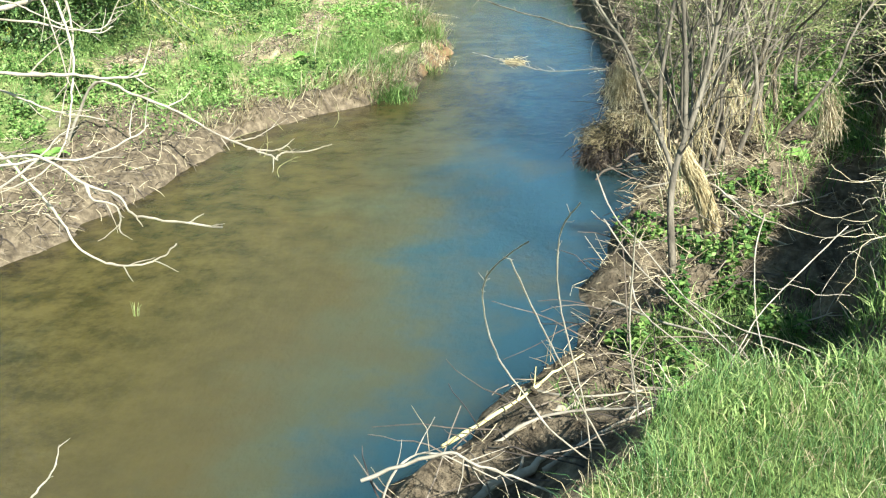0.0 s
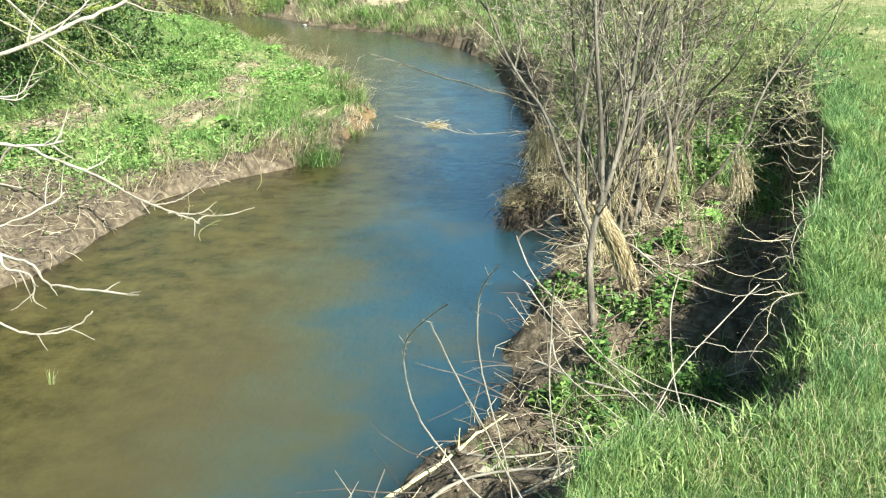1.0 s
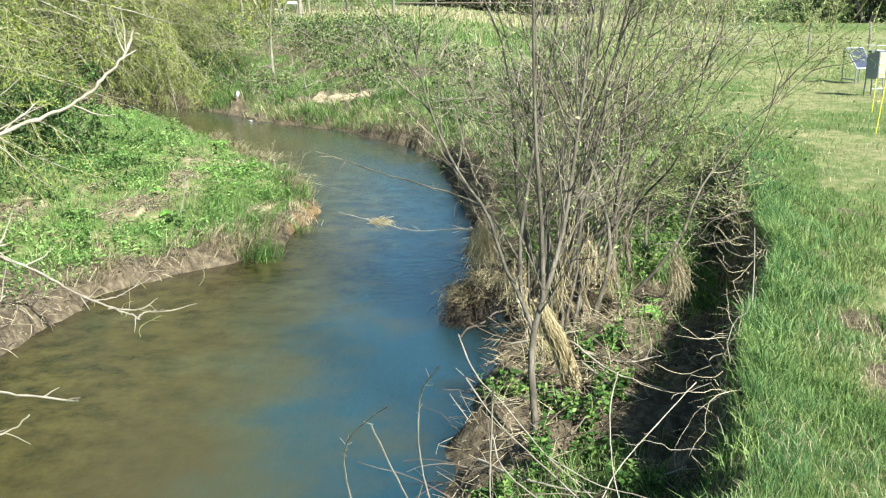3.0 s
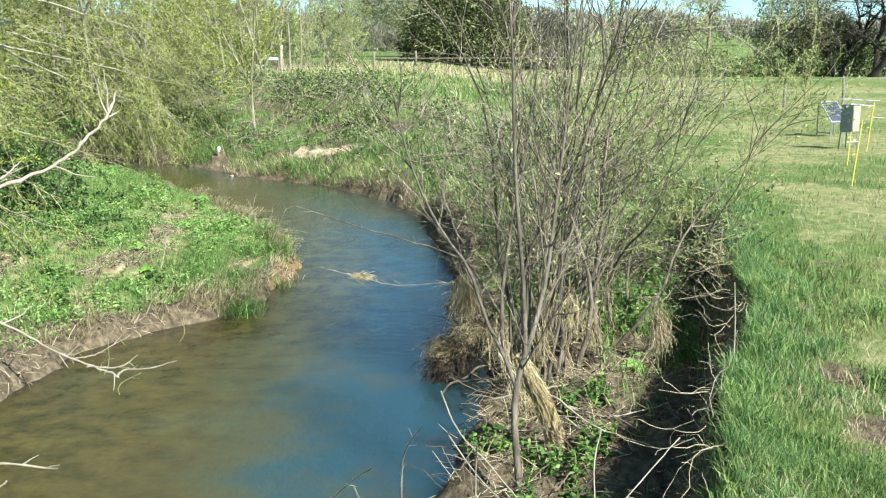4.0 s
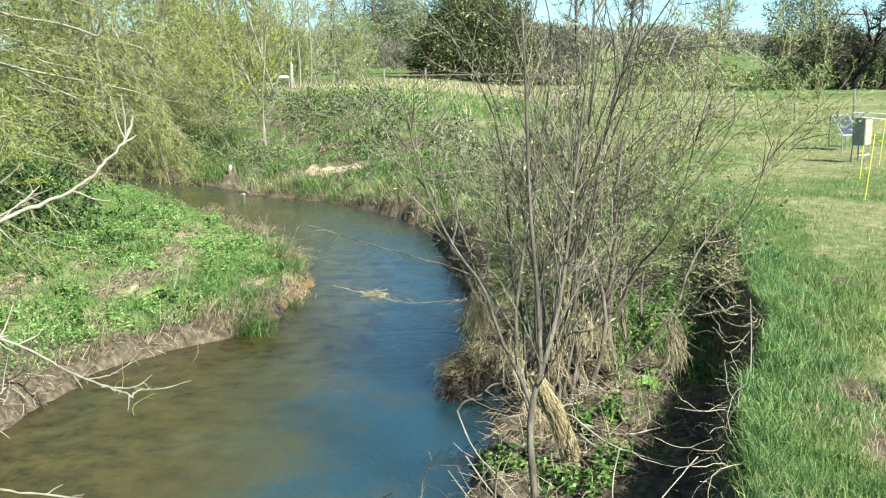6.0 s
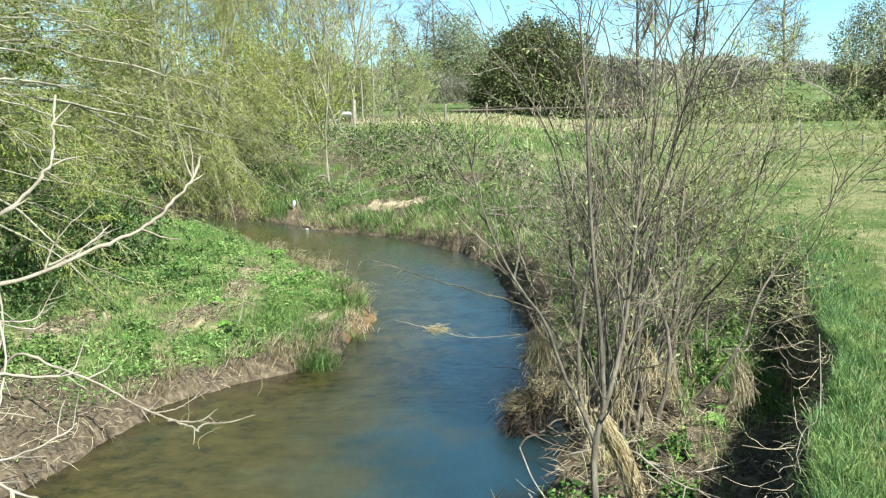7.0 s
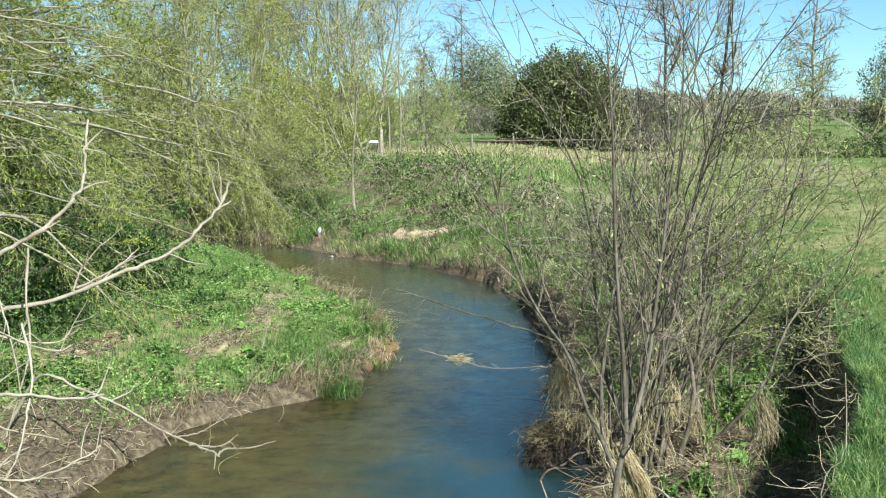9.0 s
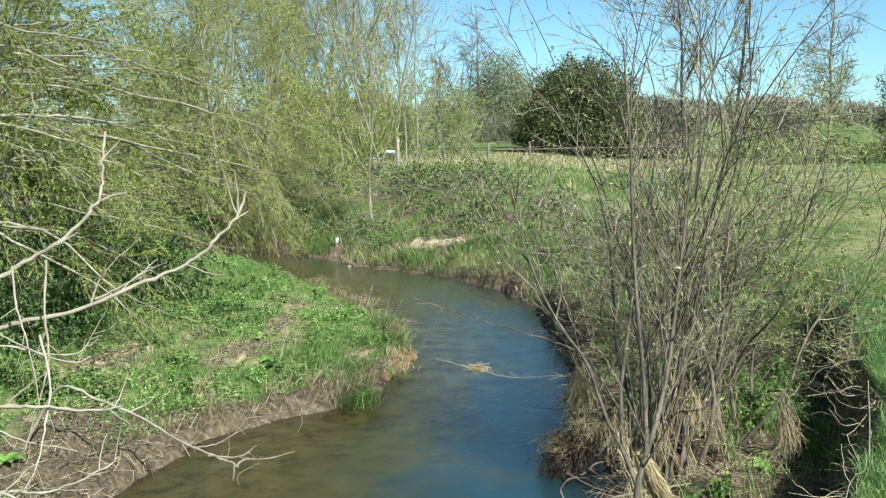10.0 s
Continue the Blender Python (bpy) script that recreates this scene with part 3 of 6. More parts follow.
col.data.foreach_set("color", np.stack([shallow_mirrored, np.clip(1.0 - step(dl, 0.5, 4.2), 0.06, 1) * 0.9, shallow_mirrored, np.ones_like(shallow_mirrored)], -1).astype(np.float32).ravel())
tagged(water, "slow murky brown stream reflecting blue sky", "water", kind="structure")

# ---------------------------------------------------------------- trees


def place(x, y, dz=0.0):
    return np.array([x, y, float(height(np.array([x]), np.array([y]))[0]) + dz])


def tree(name, at, label, category, stems, levels, leaf=None, bark=M_BARK, twig=M_TWIG, group="", split=False, trunk_name="trunk", clumped=False):
    """A tree or shrub. stems: (P, R) lines of the trunk or trunks. levels: (count, length, angle from, to, points, wander, up, radius, sides, from along).
    leaf: (count, length, width, material, flat, part name)."""
    top = empty(name, at, label, category, group)
    P, R = stems
    if split:
        for i in range(len(P)):
            part(trunk_name, tubes(P[i:i + 1], R[i:i + 1], 7), bark, top, smooth=True)
    else:
        part(trunk_name, tubes(P, R, 8), bark, top, smooth=True)
    limbs, made, prev = [], [], P
    for j, (n, length, a0, a1, K, wander, up, rad, sides, lo) in enumerate(levels):
        i, s, d, f = spots(prev, n, lo, 1.0)
        L = length * rng.uniform(0.55, 1.25, n) * (1.15 - 0.5 * f)
        Q = grow(s, aside(d, a0, a1), L, K, wander, up)
        made.append((Q, tubes(Q, taper(rad * rng.uniform(0.7, 1.2, n), rad * 0.3, K), sides)))
        prev = Q
    if made:
        if split:
            Q = made[0][0]
            R = taper(levels[0][7] * rng.uniform(0.7, 1.2, len(Q)), levels[0][7] * 0.3, Q.shape[1])
            for i in range(len(Q)):
                part("branch", tubes(Q[i:i + 1], R[i:i + 1], levels[0][8]), bark, top, smooth=True)
        else:
            part("branch_structure", made[0][1], bark, top, smooth=True, kind="stuff")
    if len(made) > 1:
        part("twig_mass", join(*[m[1] for m in made[1:]]), twig, top, kind="stuff")
    if leaf:
        n, L, W, mat, flat, pname = leaf
        i, s, d, f = spots(made[-1][0], n, 0.1, 1.0)
        if clumped:
            k = rng.uniform(0, 1, n) < np.clip(0.5 + 1.4 * wobble(s[:, 0] + 0.7 * s[:, 2], s[:, 1] - 0.6 * s[:, 2], 0.9, 73), 0.04, 1)
            s, d, n = s[k], d[k], int(k.sum())
        part(pname, leaves(s, aside(d, 20, 75), L * rng.uniform(0.6, 1.3, n), W * rng.uniform(0.7, 1.2, n), flat), mat, top, kind="stuff")
    return top


def cloud(top, centre, radii, n, L, W, mat, seed, squash=2.6):
    """A crown of leaves thickening towards a lumpy outer shell."""
    dv = unit(rng.normal(size=(n, 3)))
    dv = dv / (np.abs(dv) ** squash).sum(1, keepdims=True) ** (1 / squash)
    dv[:, 2] = np.where(rng.uniform(0, 1, n) < 0.72, np.abs(dv[:, 2]), dv[:, 2] * 0.35)
    a = np.arctan2(dv[:, 1], dv[:, 0]) * 3
    lump = 1 + 0.20 * wobble(a, dv[:, 2] * 4, 1.1, seed) + 0.17 * wobble(a, dv[:, 2] * 4, 0.42, seed + 1)
    shell = ((0.45 + 0.58 * rng.uniform(0, 1, n) ** 0.6) * lump)[:, None]
    pos = np.asarray(centre) + dv * np.asarray(radii) * shell
    part("crown", leaves(pos, unit(dv + 0.8 * rng.normal(size=(n, 3))), L * rng.uniform(0.5, 1.4, n), W, 0.3), mat, top, kind="stuff")


def trunk_lines(at, n, height_, radius, lean, K=9, wander=0.06, up=0.1, spread=0.3):
    base = np.tile(at, (n, 1)) + np.c_[rng.normal(size=(n, 2)) * spread, np.full(n, -0.15)]
    way = np.c_[rng.normal(size=(n, 2)) * lean, np.ones(n)]
    P = grow(base, way, height_ * rng.uniform(0.8, 1.1, n), K, wander, up)
    return P, taper(radius * rng.uniform(0.7, 1.1, n), radius * 0.15, K)


# willows on the inner bank, leaning over the stream
def willow(x, y, tall, spread, n_leaf, label, lean=0.3, n=6, limbs=80, twigs=2600, up=-0.015, big=1.0, leafmat=M_WILLOW):
    at = place(x, y)
    return tree("willow_tree", at, label, "tree", trunk_lines(at, n, tall, 0.10, lean, spread=0.4),
                [(limbs, spread, 35, 95, 10, 0.12, up - 0.02, 0.020, 5, 0.03), (850, spread * 0.40, 20, 65, 6, 0.20, -0.04, 0.008, 3, 0.12), (twigs, spread * 0.26, 15, 55, 3, 0.16, -0.14, 0.0040, 3, 0.05)],
                (int(n_leaf * 1.6), 0.072 * big, 0.0185 * big, leafmat, 0.3, "crown"), bark=M_OLIVEBARK, twig=M_OLIVE, group="willows along the stream", split=True, clumped=True)


near_willow = willow(-9.8, 18.0, 8.0, 3.8, 95000, "spreading willow with young green leaves on the inner bank", limbs=120, big=1.2, leafmat=M_NEARLEAF)
second_willow = willow(-13.6, 38.0, 8.0, 4.4, 58000, "leaning willow with fresh yellow-green leaves on the far bank", 0.3, big=1.2)
willow(-14.2, 24.0, 9.5, 4.2, 40000, "spreading willow with young green leaves on the inner bank", twigs=2000, big=1.3, leafmat=M_NEARLEAF)
far_willow = willow(-11.4, 35.8, 8.5, 4.6, 36000, "broad willow with drooping twigs over the water", 0.3, up=-0.04, big=1.25)
willow(-16.5, 31.0, 10.0, 5.0, 22000, "tall willow with fresh yellow-green leaves behind the others", 0.3, twigs=2000, big=1.3)


def sweeping(top, n, root, reach, drop, size, r=0.018, leafmat=M_WILLOW):
    """Long olive limbs that sweep out from a willow and droop at their ends, with fine twigs and leaves."""
    S = []
    for k in range(n):
        p = np.array(root) + rng.normal(size=3) * np.array(size)
        out = np.array(reach) * rng.uniform(0.65, 1.1) + rng.normal(size=3) * np.array([0.5, 0.8, 0.25])
        q = p + out + np.array([0, 0, -drop * rng.uniform(0.6, 1.3)])
        m1 = p + (q - p) * 0.35 + np.array([0, 0, 0.16]) + rng.normal(size=3) * 0.12
        m2 = p + (q - p) * 0.7 + np.array([0, 0, 0.12]) + rng.normal(size=3) * 0.12
        S.append(smooth_line([p, m1, m2, q], 16) + np.cumsum(rng.normal(size=(16, 3)), 0) * 0.022)
    S = np.array(S)
    R = taper(r * rng.uniform(0.5, 1.4, n), 0.004, 16)
    for i in range(n):
        part("bare_limb", tubes(S[i:i + 1], R[i:i + 1], 5), M_LIMB, top, "bare olive-grey limb sweeping low over the stream", True)
    i, s, d, f = spots(S, n * 26, 0.15, 1.0)
    Q = grow(s, aside(d, 20, 60), 0.75 * rng.uniform(0.4, 1.3, n * 26), 6, 0.12, -0.12)
    i, s, d, f = spots(Q, n * 60, 0.1, 1.0)
    T = grow(s, aside(d, 20, 60), 0.32 * rng.uniform(0.4, 1.3, n * 60), 4, 0.12, -0.10)
    part("twig_mass", join(tubes(Q, taper(np.full(n * 26, 0.0045), 0.002, 6), 3), tubes(T, taper(np.full(n * 60, 0.0028), 0.0015, 4), 3)), M_OLIVE, top, kind="stuff")
    i, s, d, f = spots(np.concatenate([Q[:, ::2][:, :3], T[:, [0, 1, 3]]]), n * 420, 0.05, 1.0)
    part("crown", leaves(s, aside(d, 15, 55), 0.07 * rng.uniform(0.5, 1.3, n * 420), 0.0185, 0.3), leafmat, top, kind="stuff")


sweeping(near_willow, 22, (-9.2, 16.6, 3.7), (3.7, -0.5, -0.25), 0.75, (0.4, 0.7, 0.9), 0.027, M_NEARLEAF)
sweeping(near_willow, 26, (-10.6, 17.8, 5.6), (3.3, 0.2, 0.3), 0.6, (0.9, 1.3, 0.7), 0.02, M_NEARLEAF)
sweeping(second_willow, 26, (-12.4, 35.8, 3.3), (3.0, -2.2, -0.3), 2.0, (0.7, 0.9, 0.9), 0.022)
sweeping(far_willow, 16, (-10.8, 34.8, 3.8), (2.6, -1.2, -0.2), 1.9, (0.5, 0.9, 0.9))
sweeping(far_willow, 24, (-11.4, 34.8, 2.5), (2.3, -2.6, -0.1), 1.9, (0.9, 0.8, 0.5))

for x, y, t in ((-15.5, 42, 13), (-12.0, 44, 14.5), (-9.2, 46, 14), (-10.6, 50, 15), (-7.6, 54, 12.5), (-14.2, 51, 15), (-9.0, 43, 12.5), (-17.5, 46, 15), (-12.8, 47, 14.5)):
    at = place(x, y)
    tree("slender_tree", at, "tall slender olive-barked tree with a haze of thin upright twigs", "tree", trunk_lines(at, 6 if x < -10 else 4, t, 0.055, 0.13, spread=0.8),
         [(100, 3.0, 18, 50, 6, 0.08, 0.07, 0.017, 4, 0.15), (520, 1.6, 18, 50, 4, 0.12, 0.02, 0.009, 3, 0.15), (1400, 1.0, 15, 50, 3, 0.14, -0.04, 0.0075 if x < -10 else 0.0055, 3, 0.1)],
         (8500 if x < -10 else 5000, 0.11, 0.038, M_WILLOW, 0.2, "crown"), bark=M_OLIVEBARK, twig=M_OLIVE if x < -10 else M_HAZE, group="tall trees beyond the bend", split=True)
# young willow scrub between the far bank and the tall trees
for x, y, t in ((-14.5, 40.5, 4.6), (-12.0, 41.5, 4.2), (-10.2, 43.5, 3.8), (-9.4, 47.0, 3.6), (-17.5, 41.0, 5.2), (-7.6, 57.5, 4.0), (-6.2, 63.0, 3.6), (-9.2, 61.0, 5.0)):
    at = place(x, y)
    tree("willow_scrub", at, "rounded young willow scrub hazed with yellow-green buds", "shrub", trunk_lines(at, 9, t, 0.035, 0.38, spread=0.7),
         [(80, 1.7, 20, 65, 6, 0.10, 0.04, 0.014, 4, 0.05), (520, 0.9, 20, 60, 4, 0.14, 0.0, 0.008, 3, 0.1)],
         (7000, 0.115, 0.045, M_WILLOW if y < 50 else M_SALLOW, 0.2, "crown"), bark=M_OLIVEBARK, twig=M_OLIVE, group="willow scrub beyond the bend", split=True)

# sallow sapling and shrub on the outer bank
b = place(0.58, 7.85, -0.1)
S1 = np.array([smooth_line([b, (0.53, 8.0, 0.86), (0.56, 8.08, 1.23), (0.69, 8.15, 1.64), (0.80, 8.24, 2.1), (0.88, 8.35, 2.7), (0.96, 8.5, 3.3), (1.08, 8.6, 4.3)], 16),
               smooth_line([(0.55, 8.06, 1.15), (0.44, 8.18, 1.42), (0.31, 8.3, 1.66), (0.17, 8.5, 2.05), (-0.02, 8.6, 2.3), (-0.2, 8.75, 2.6), (-0.35, 8.8, 3.0), (-0.45, 8.9, 3.4)], 16),
               smooth_line([(0.62, 8.12, 1.45), (0.60, 8.15, 2.0), (0.55, 8.2, 2.6), (0.52, 8.25, 3.2), (0.5, 8.3, 3.9), (0.45, 8.3, 4.6)], 16)])
tree("sallow_sapling", (0.58, 7.85, b[2] + 0.1), "slim forked sallow sapling with bare twigs on the muddy shelf", "sapling", (S1, taper(np.array([0.034, 0.02, 0.022]), 0.006, 16)),
     [(30, 1.25, 20, 50, 8, 0.07, 0.07, 0.008, 5, 0.2), (150, 0.6, 20, 55, 6, 0.09, 0.05, 0.0042, 4, 0.2), (450, 0.3, 20, 55, 4, 0.10, 0.04, 0.0026, 3, 0.15)],
     (500, 0.045, 0.018, M_SALLOW, 0.2, "bud_mass"), split=True, trunk_name="stem", bark=M_BARK)


def fan(cx, cy, n, reach, tall, r, seed_off=(0, 0)):
    S = []
    for k in range(n):
        bx, by = cx + np.clip(rng.normal() * 0.38, -0.45, 0.6), cy + np.clip(rng.normal() * 0.65, -1.1, 1.1)
        a, q = rng.uniform(0, 2 * np.pi), math.sqrt(rng.uniform(0, 1)) * reach
        tx, ty, tz = cx + seed_off[0] + math.cos(a) * q, cy + seed_off[1] + math.sin(a) * q, tall * rng.uniform(0.7, 1.08) - 0.25 * q
        p = place(bx, by, -0.1)
        e = np.array([tx, ty, tz])
        m1 = p + (e - p) * np.array([0.16, 0.16, 0.28]) + rng.normal(size=3) * 0.14
        m2 = p + (e - p) * np.array([0.48, 0.48, 0.62]) + rng.normal(size=3) * 0.26
        S.append(smooth_line([p, m1, m2, e], 14) + np.cumsum(rng.normal(size=(14, 3)), 0) * 0.024)
    U = np.linspace(0, 1, 14)[None]
    return np.array(S), (r * rng.uniform(0.55, 1.3, n))[:, None] * (1 - U) ** 1.6 + 0.0045


S2 = fan(1.15, 10.8, 19, 2.3, 5.7, 0.024)
at = place(1.15, 10.7)
shrub = tree("sallow_shrub", at, "many-stemmed grey sallow shrub tangled with flood straw on the outer bank", "shrub", S2,
             [(120, 1.5, 15, 60, 8, 0.12, 0.06, 0.0068, 5, 0.30), (480, 0.8, 20, 62, 6, 0.14, 0.05, 0.0044, 3, 0.15), (1500, 0.38, 20, 60, 4, 0.14, 0.06, 0.0030, 3, 0.15)],
             (3600, 0.045, 0.014, M_SALLOW, 0.2, "bud_mass"), split=True, trunk_name="stem", twig=M_PALETWIG)
S3 = fan(1.5, 11.6, 15, 1.75, 4.55, 0.019, (1.25, 0.9))
at = place(1.5, 11.6)
tree("leafing_sallow", at, "sallow shrub just breaking into small yellow-green leaves", "shrub", S3,
     [(95, 1.35, 15, 55, 8, 0.11, 0.07, 0.0065, 5, 0.36), (520, 0.7, 20, 60, 5, 0.12, 0.06, 0.0042, 3, 0.15), (1900, 0.36, 20, 60, 4, 0.12, 0.08, 0.0029, 3, 0.1)],
     (14500, 0.052, 0.014, M_SALLOW, 0.2, "crown"), split=True, trunk_name="stem", twig=M_OLIVE)
S4 = fan(0.75, 17.8, 9, 1.1, 2.1, 0.012)
at = place(0.75, 17.8)
tree("dead_thorn_bush", at, "low tangle of bare grey thorn twigs at the water's edge", "bush", S4,
     [(70, 1.1, 20, 70, 7, 0.12, 0.0, 0.007, 4, 0.08), (300, 0.5, 20, 65, 5, 0.12, 0.0, 0.004, 3, 0.1), (600, 0.28, 20, 60, 4, 0.12, 0.0, 0.003, 3, 0.1)], None, split=True, trunk_name="stem", bark=M_TWIG)
# leafy bush on the inner bank below the willow
S6 = fan(-9.0, 16.2, 12, 1.3, 2.0, 0.016)
at = place(-9.0, 16.2)
tree("leafy_bush", at, "leafy green bush growing below the willow", "bush", S6,
     [(70, 1.1, 25, 75, 7, 0.12, 0.02, 0.007, 4, 0.1), (420, 0.55, 20, 65, 5, 0.12, 0.0, 0.004, 3, 0.1)], (15000, 0.07, 0.036, M_IVYGREEN, 0.4, "crown"), split=True, trunk_name="stem")
S7 = fan(-8.6, 20.6, 10, 1.3, 1.8, 0.016)
at = place(-8.6, 20.6)
tree("leafy_bush", at, "leafy green bush growing below the willow", "bush", S7,
     [(60, 1.0, 25, 75, 7, 0.12, 0.02, 0.007, 4, 0.1), (360, 0.55, 20, 65, 5, 0.12, 0.0, 0.004, 3, 0.1)], (11000, 0.075, 0.038, M_IVYGREEN, 0.4, "crown"), split=True, trunk_name="stem")

for x, y, tl in ((-10.4, 23.6, 2.3), (-9.7, 19.4, 2.0), (-11.8, 26.4, 2.4)):
    Sb = fan(x, y, 11, 1.35, tl, 0.016)
    tree("leafy_bush", place(x, y), "leafy dark green bush growing below the willow", "bush", Sb,
         [(60, 1.0, 25, 75, 6, 0.12, 0.02, 0.007, 4, 0.1), (340, 0.55, 20, 65, 4, 0.12, 0.0, 0.004, 3, 0.1)], (9000, 0.085, 0.042, M_IVYGREEN, 0.4, "crown"), split=True, trunk_name="stem")

# sapling on the far bank
b = place(-6.1, 32.9, -0.1)
tree("bank_sapling", (-6.1, 32.9, b[2] + 0.1), "slender young tree with pale stem on the far bank", "sapling",
     (np.array([smooth_line([b, (-6.15, 32.9, 2.4), (-6.0, 33.0, 4.4), (-6.1, 33, 7.2)], 12), smooth_line([(-6.12, 32.9, 2.3), (-6.6, 32.9, 3.2), (-7.1, 33, 4.2), (-7.3, 33, 5.2)], 12)]), taper(np.array([0.05, 0.03]), 0.01, 12)),
     [(30, 1.6, 25, 60, 7, 0.1, 0.05, 0.014, 4, 0.2), (180, 0.8, 20, 60, 5, 0.1, 0.02, 0.007, 3, 0.2), (500, 0.4, 20, 60, 4, 0.1, 0.0, 0.005, 3, 0.2)], (2200, 0.08, 0.035, M_WILLOW, 0.2, "crown"), bark=M_OLIVEBARK, twig=M_OLIVE, split=True)

# distant trees
at = place(1.0, 74)
ever = tree("evergreen_tree", at, "rounded dark evergreen tree at the field's edge", "tree", trunk_lines(at, 6, 4.2, 0.2, 0.35, spread=0.8),
            [(60, 2.4, 35, 85, 6, 0.14, 0.05, 0.05, 4, 0.05)], None)
cloud(ever, at + np.array([0.2, 0, 1.0]), (3.9, 3.4, 5.2), 50000, 0.20, 0.10, M_HOLLY, 71)
for x, y, t, lab, limb in ((-9.0, 112, 13, 2, 3.2), (-12.2, 118, 10.5, 2, 2.6), (17.8, 72, 14.5, 1, 2.6), (11.0, 72, 16, 1, 1.5), (9.0, 74, 15, 1, 1.6), (31, 66, 11, 3, 3.5), (-14.5, 120, 9, 2, 2.4)):
    at = place(x, y)
    tree("bare_tree", at, "tall leafless tree with dark branching crown in the distance", "tree", trunk_lines(at, lab, t, (0.11 if x > 5 else 0.05) + 0.032 * limb, 0.10, spread=0.4, wander=0.08),
         [(46, limb, 35, 85, 7, 0.16, 0.05, 0.012 + 0.010 * limb, 4, 0.25), (300, limb * 0.42, 25, 70, 5, 0.16, 0.02, 0.016, 3, 0.2), (1700, limb * 0.30, 20, 60, 3, 0.15, 0.0, 0.011, 3, 0.15)],
         (1500, 0.09, 0.05, M_FARLEAF, 0.2, "crown"), bark=M_DARKBARK if 5 < x < 15 else M_TWIG, twig=M_TWIG, group="bare trees beyond the field")
for x, y, t, rx, rz, lm, sd in ((20.5, 63, 4.6, 2.3, 6.2, M_IVY, 81), (23.0, 64.5, 3.6, 1.9, 3.4, M_IVY, 83), (-6.4, 113, 6.5, 3.6, 8.6, M_OLIVETREE, 85), (-3.2, 125, 4.5, 4.0, 5.5, M_OLIVETREE, 87), (6.6, 76, 3.0, 2.6, 3.6, M_FARLEAF, 89), (14.0, 74, 2.6, 2.8, 3.2, M_FARLEAF, 91)):
    at = place(x, y)
    tp = tree("ivy_clad_tree" if lm is M_IVY else "leafing_tree", at, "dense ivy-clad tree standing in the hedge" if lm is M_IVY else "rounded tree hazed with olive buds beyond the field", "tree", trunk_lines(at, 4, t, 0.2, 0.25, spread=0.6),
              [(50, 0.5 * t, 35, 80, 6, 0.14, 0.06, 0.05, 4, 0.1), (300, 0.25 * t, 30, 80, 4, 0.15, 0.0, 0.025, 3, 0.2)], None, bark=M_TWIG, twig=M_FARTWIG)
    cloud(tp, at + np.array([0, 0, 0.28 * rz]), (rx, rx, rz * 0.8), 17000, 0.0016 * y + 0.03, 0.0009 * y + 0.015, lm, sd, 2.2)

for x, y, t in ((24.3, 60, 6.5), (26.4, 61.5, 7.5), (22.6, 61, 5.0)):
    at = place(x, y)
    tree("gnarled_tree", at, "gnarled dark leafless tree forking low beside the hedge", "tree", trunk_lines(at, 3, t, 0.24, 0.32, spread=0.25, wander=0.2, K=11),
         [(26, 2.6, 30, 80, 8, 0.24, 0.05, 0.075, 5, 0.2), (170, 1.2, 25, 70, 5, 0.2, 0.02, 0.026, 3, 0.2), (700, 0.7, 20, 65, 3, 0.18, 0.0, 0.012, 3, 0.15)],
         (900, 0.12, 0.06, M_IVY, 0.2, "crown"), bark=M_DARKBARK, twig=M_DARKBARK, group="gnarled trees by the hedge")

# far woods closing the view
n = 26000
wxs = rng.uniform(-75, 110, n)
base_y = 175 + 25 * np.sin(wxs * 0.05) + rng.uniform(-6, 6, n)
tops = 4.2 + 1.8 * wobble(wxs, 0 * wxs, 9, 21) + 1.2 * wobble(wxs, 0 * wxs, 3, 22)
wz = height(wxs, base_y) + tops * np.sqrt(rng.uniform(0, 1, n))
woods = part("far_woods", leaves(np.c_[wxs, base_y, wz], unit(rng.normal(size=(n, 3)) * np.array([0.45, 0.45, 0.3]) + np.array([0, 0, 0.75])), 1.4 * rng.uniform(0.4, 1.3, n), 0.22), M_FARTWIG)
tagged(woods, "hazy leafless woods along the far edge of the fields", "woods", kind="stuff")
n = 19000
hx = rng.uniform(9, 44, n)
hy = 62 + rng.uniform(-0.9, 0.9, n) + 0.05 * (hx - 20)
hz = height(hx, hy) + (1.5 + 0.5 * wobble(hx, 0 * hx, 4, 23) + 0.4 * wobble(hx, 0 * hx, 1.2, 24)) * rng.uniform(0, 1, n)
hedge = part("hedge", leaves(np.c_[hx, hy, hz], unit(rng.normal(size=(n, 3))), 0.18 * rng.uniform(0.5, 1.3, n), 0.08), M_BRAMBLE)
tagged(hedge, "dark rough field hedge of bramble and thorn", "hedge", kind="stuff")

n = 19000
tx = rng.uniform(-34, 4, n)
ty = 88 + 6 * wobble(tx, 0 * tx, 7, 25) + rng.uniform(-2, 2, n)
tz = height(tx, ty) + np.clip(1.9 + 0.8 * wobble(tx, 0 * tx, 4, 26) + 0.9 * wobble(tx, 0 * tx, 1.3, 27) - 2.2 * step(tx, -5, 1), 0.4, 9) * np.sqrt(rng.uniform(0, 1, n))
thicket = part("far_thicket", leaves(np.c_[tx, ty, tz], unit(rng.normal(size=(n, 3)) * np.array([0.5, 0.5, 0.3]) + np.array([0, 0, 0.7])), 0.7 * rng.uniform(0.4, 1.3, n), 0.05), M_FARLEAF)
tagged(thicket, "olive haze of leafless thicket beyond the far meadow", "thicket", kind="stuff")

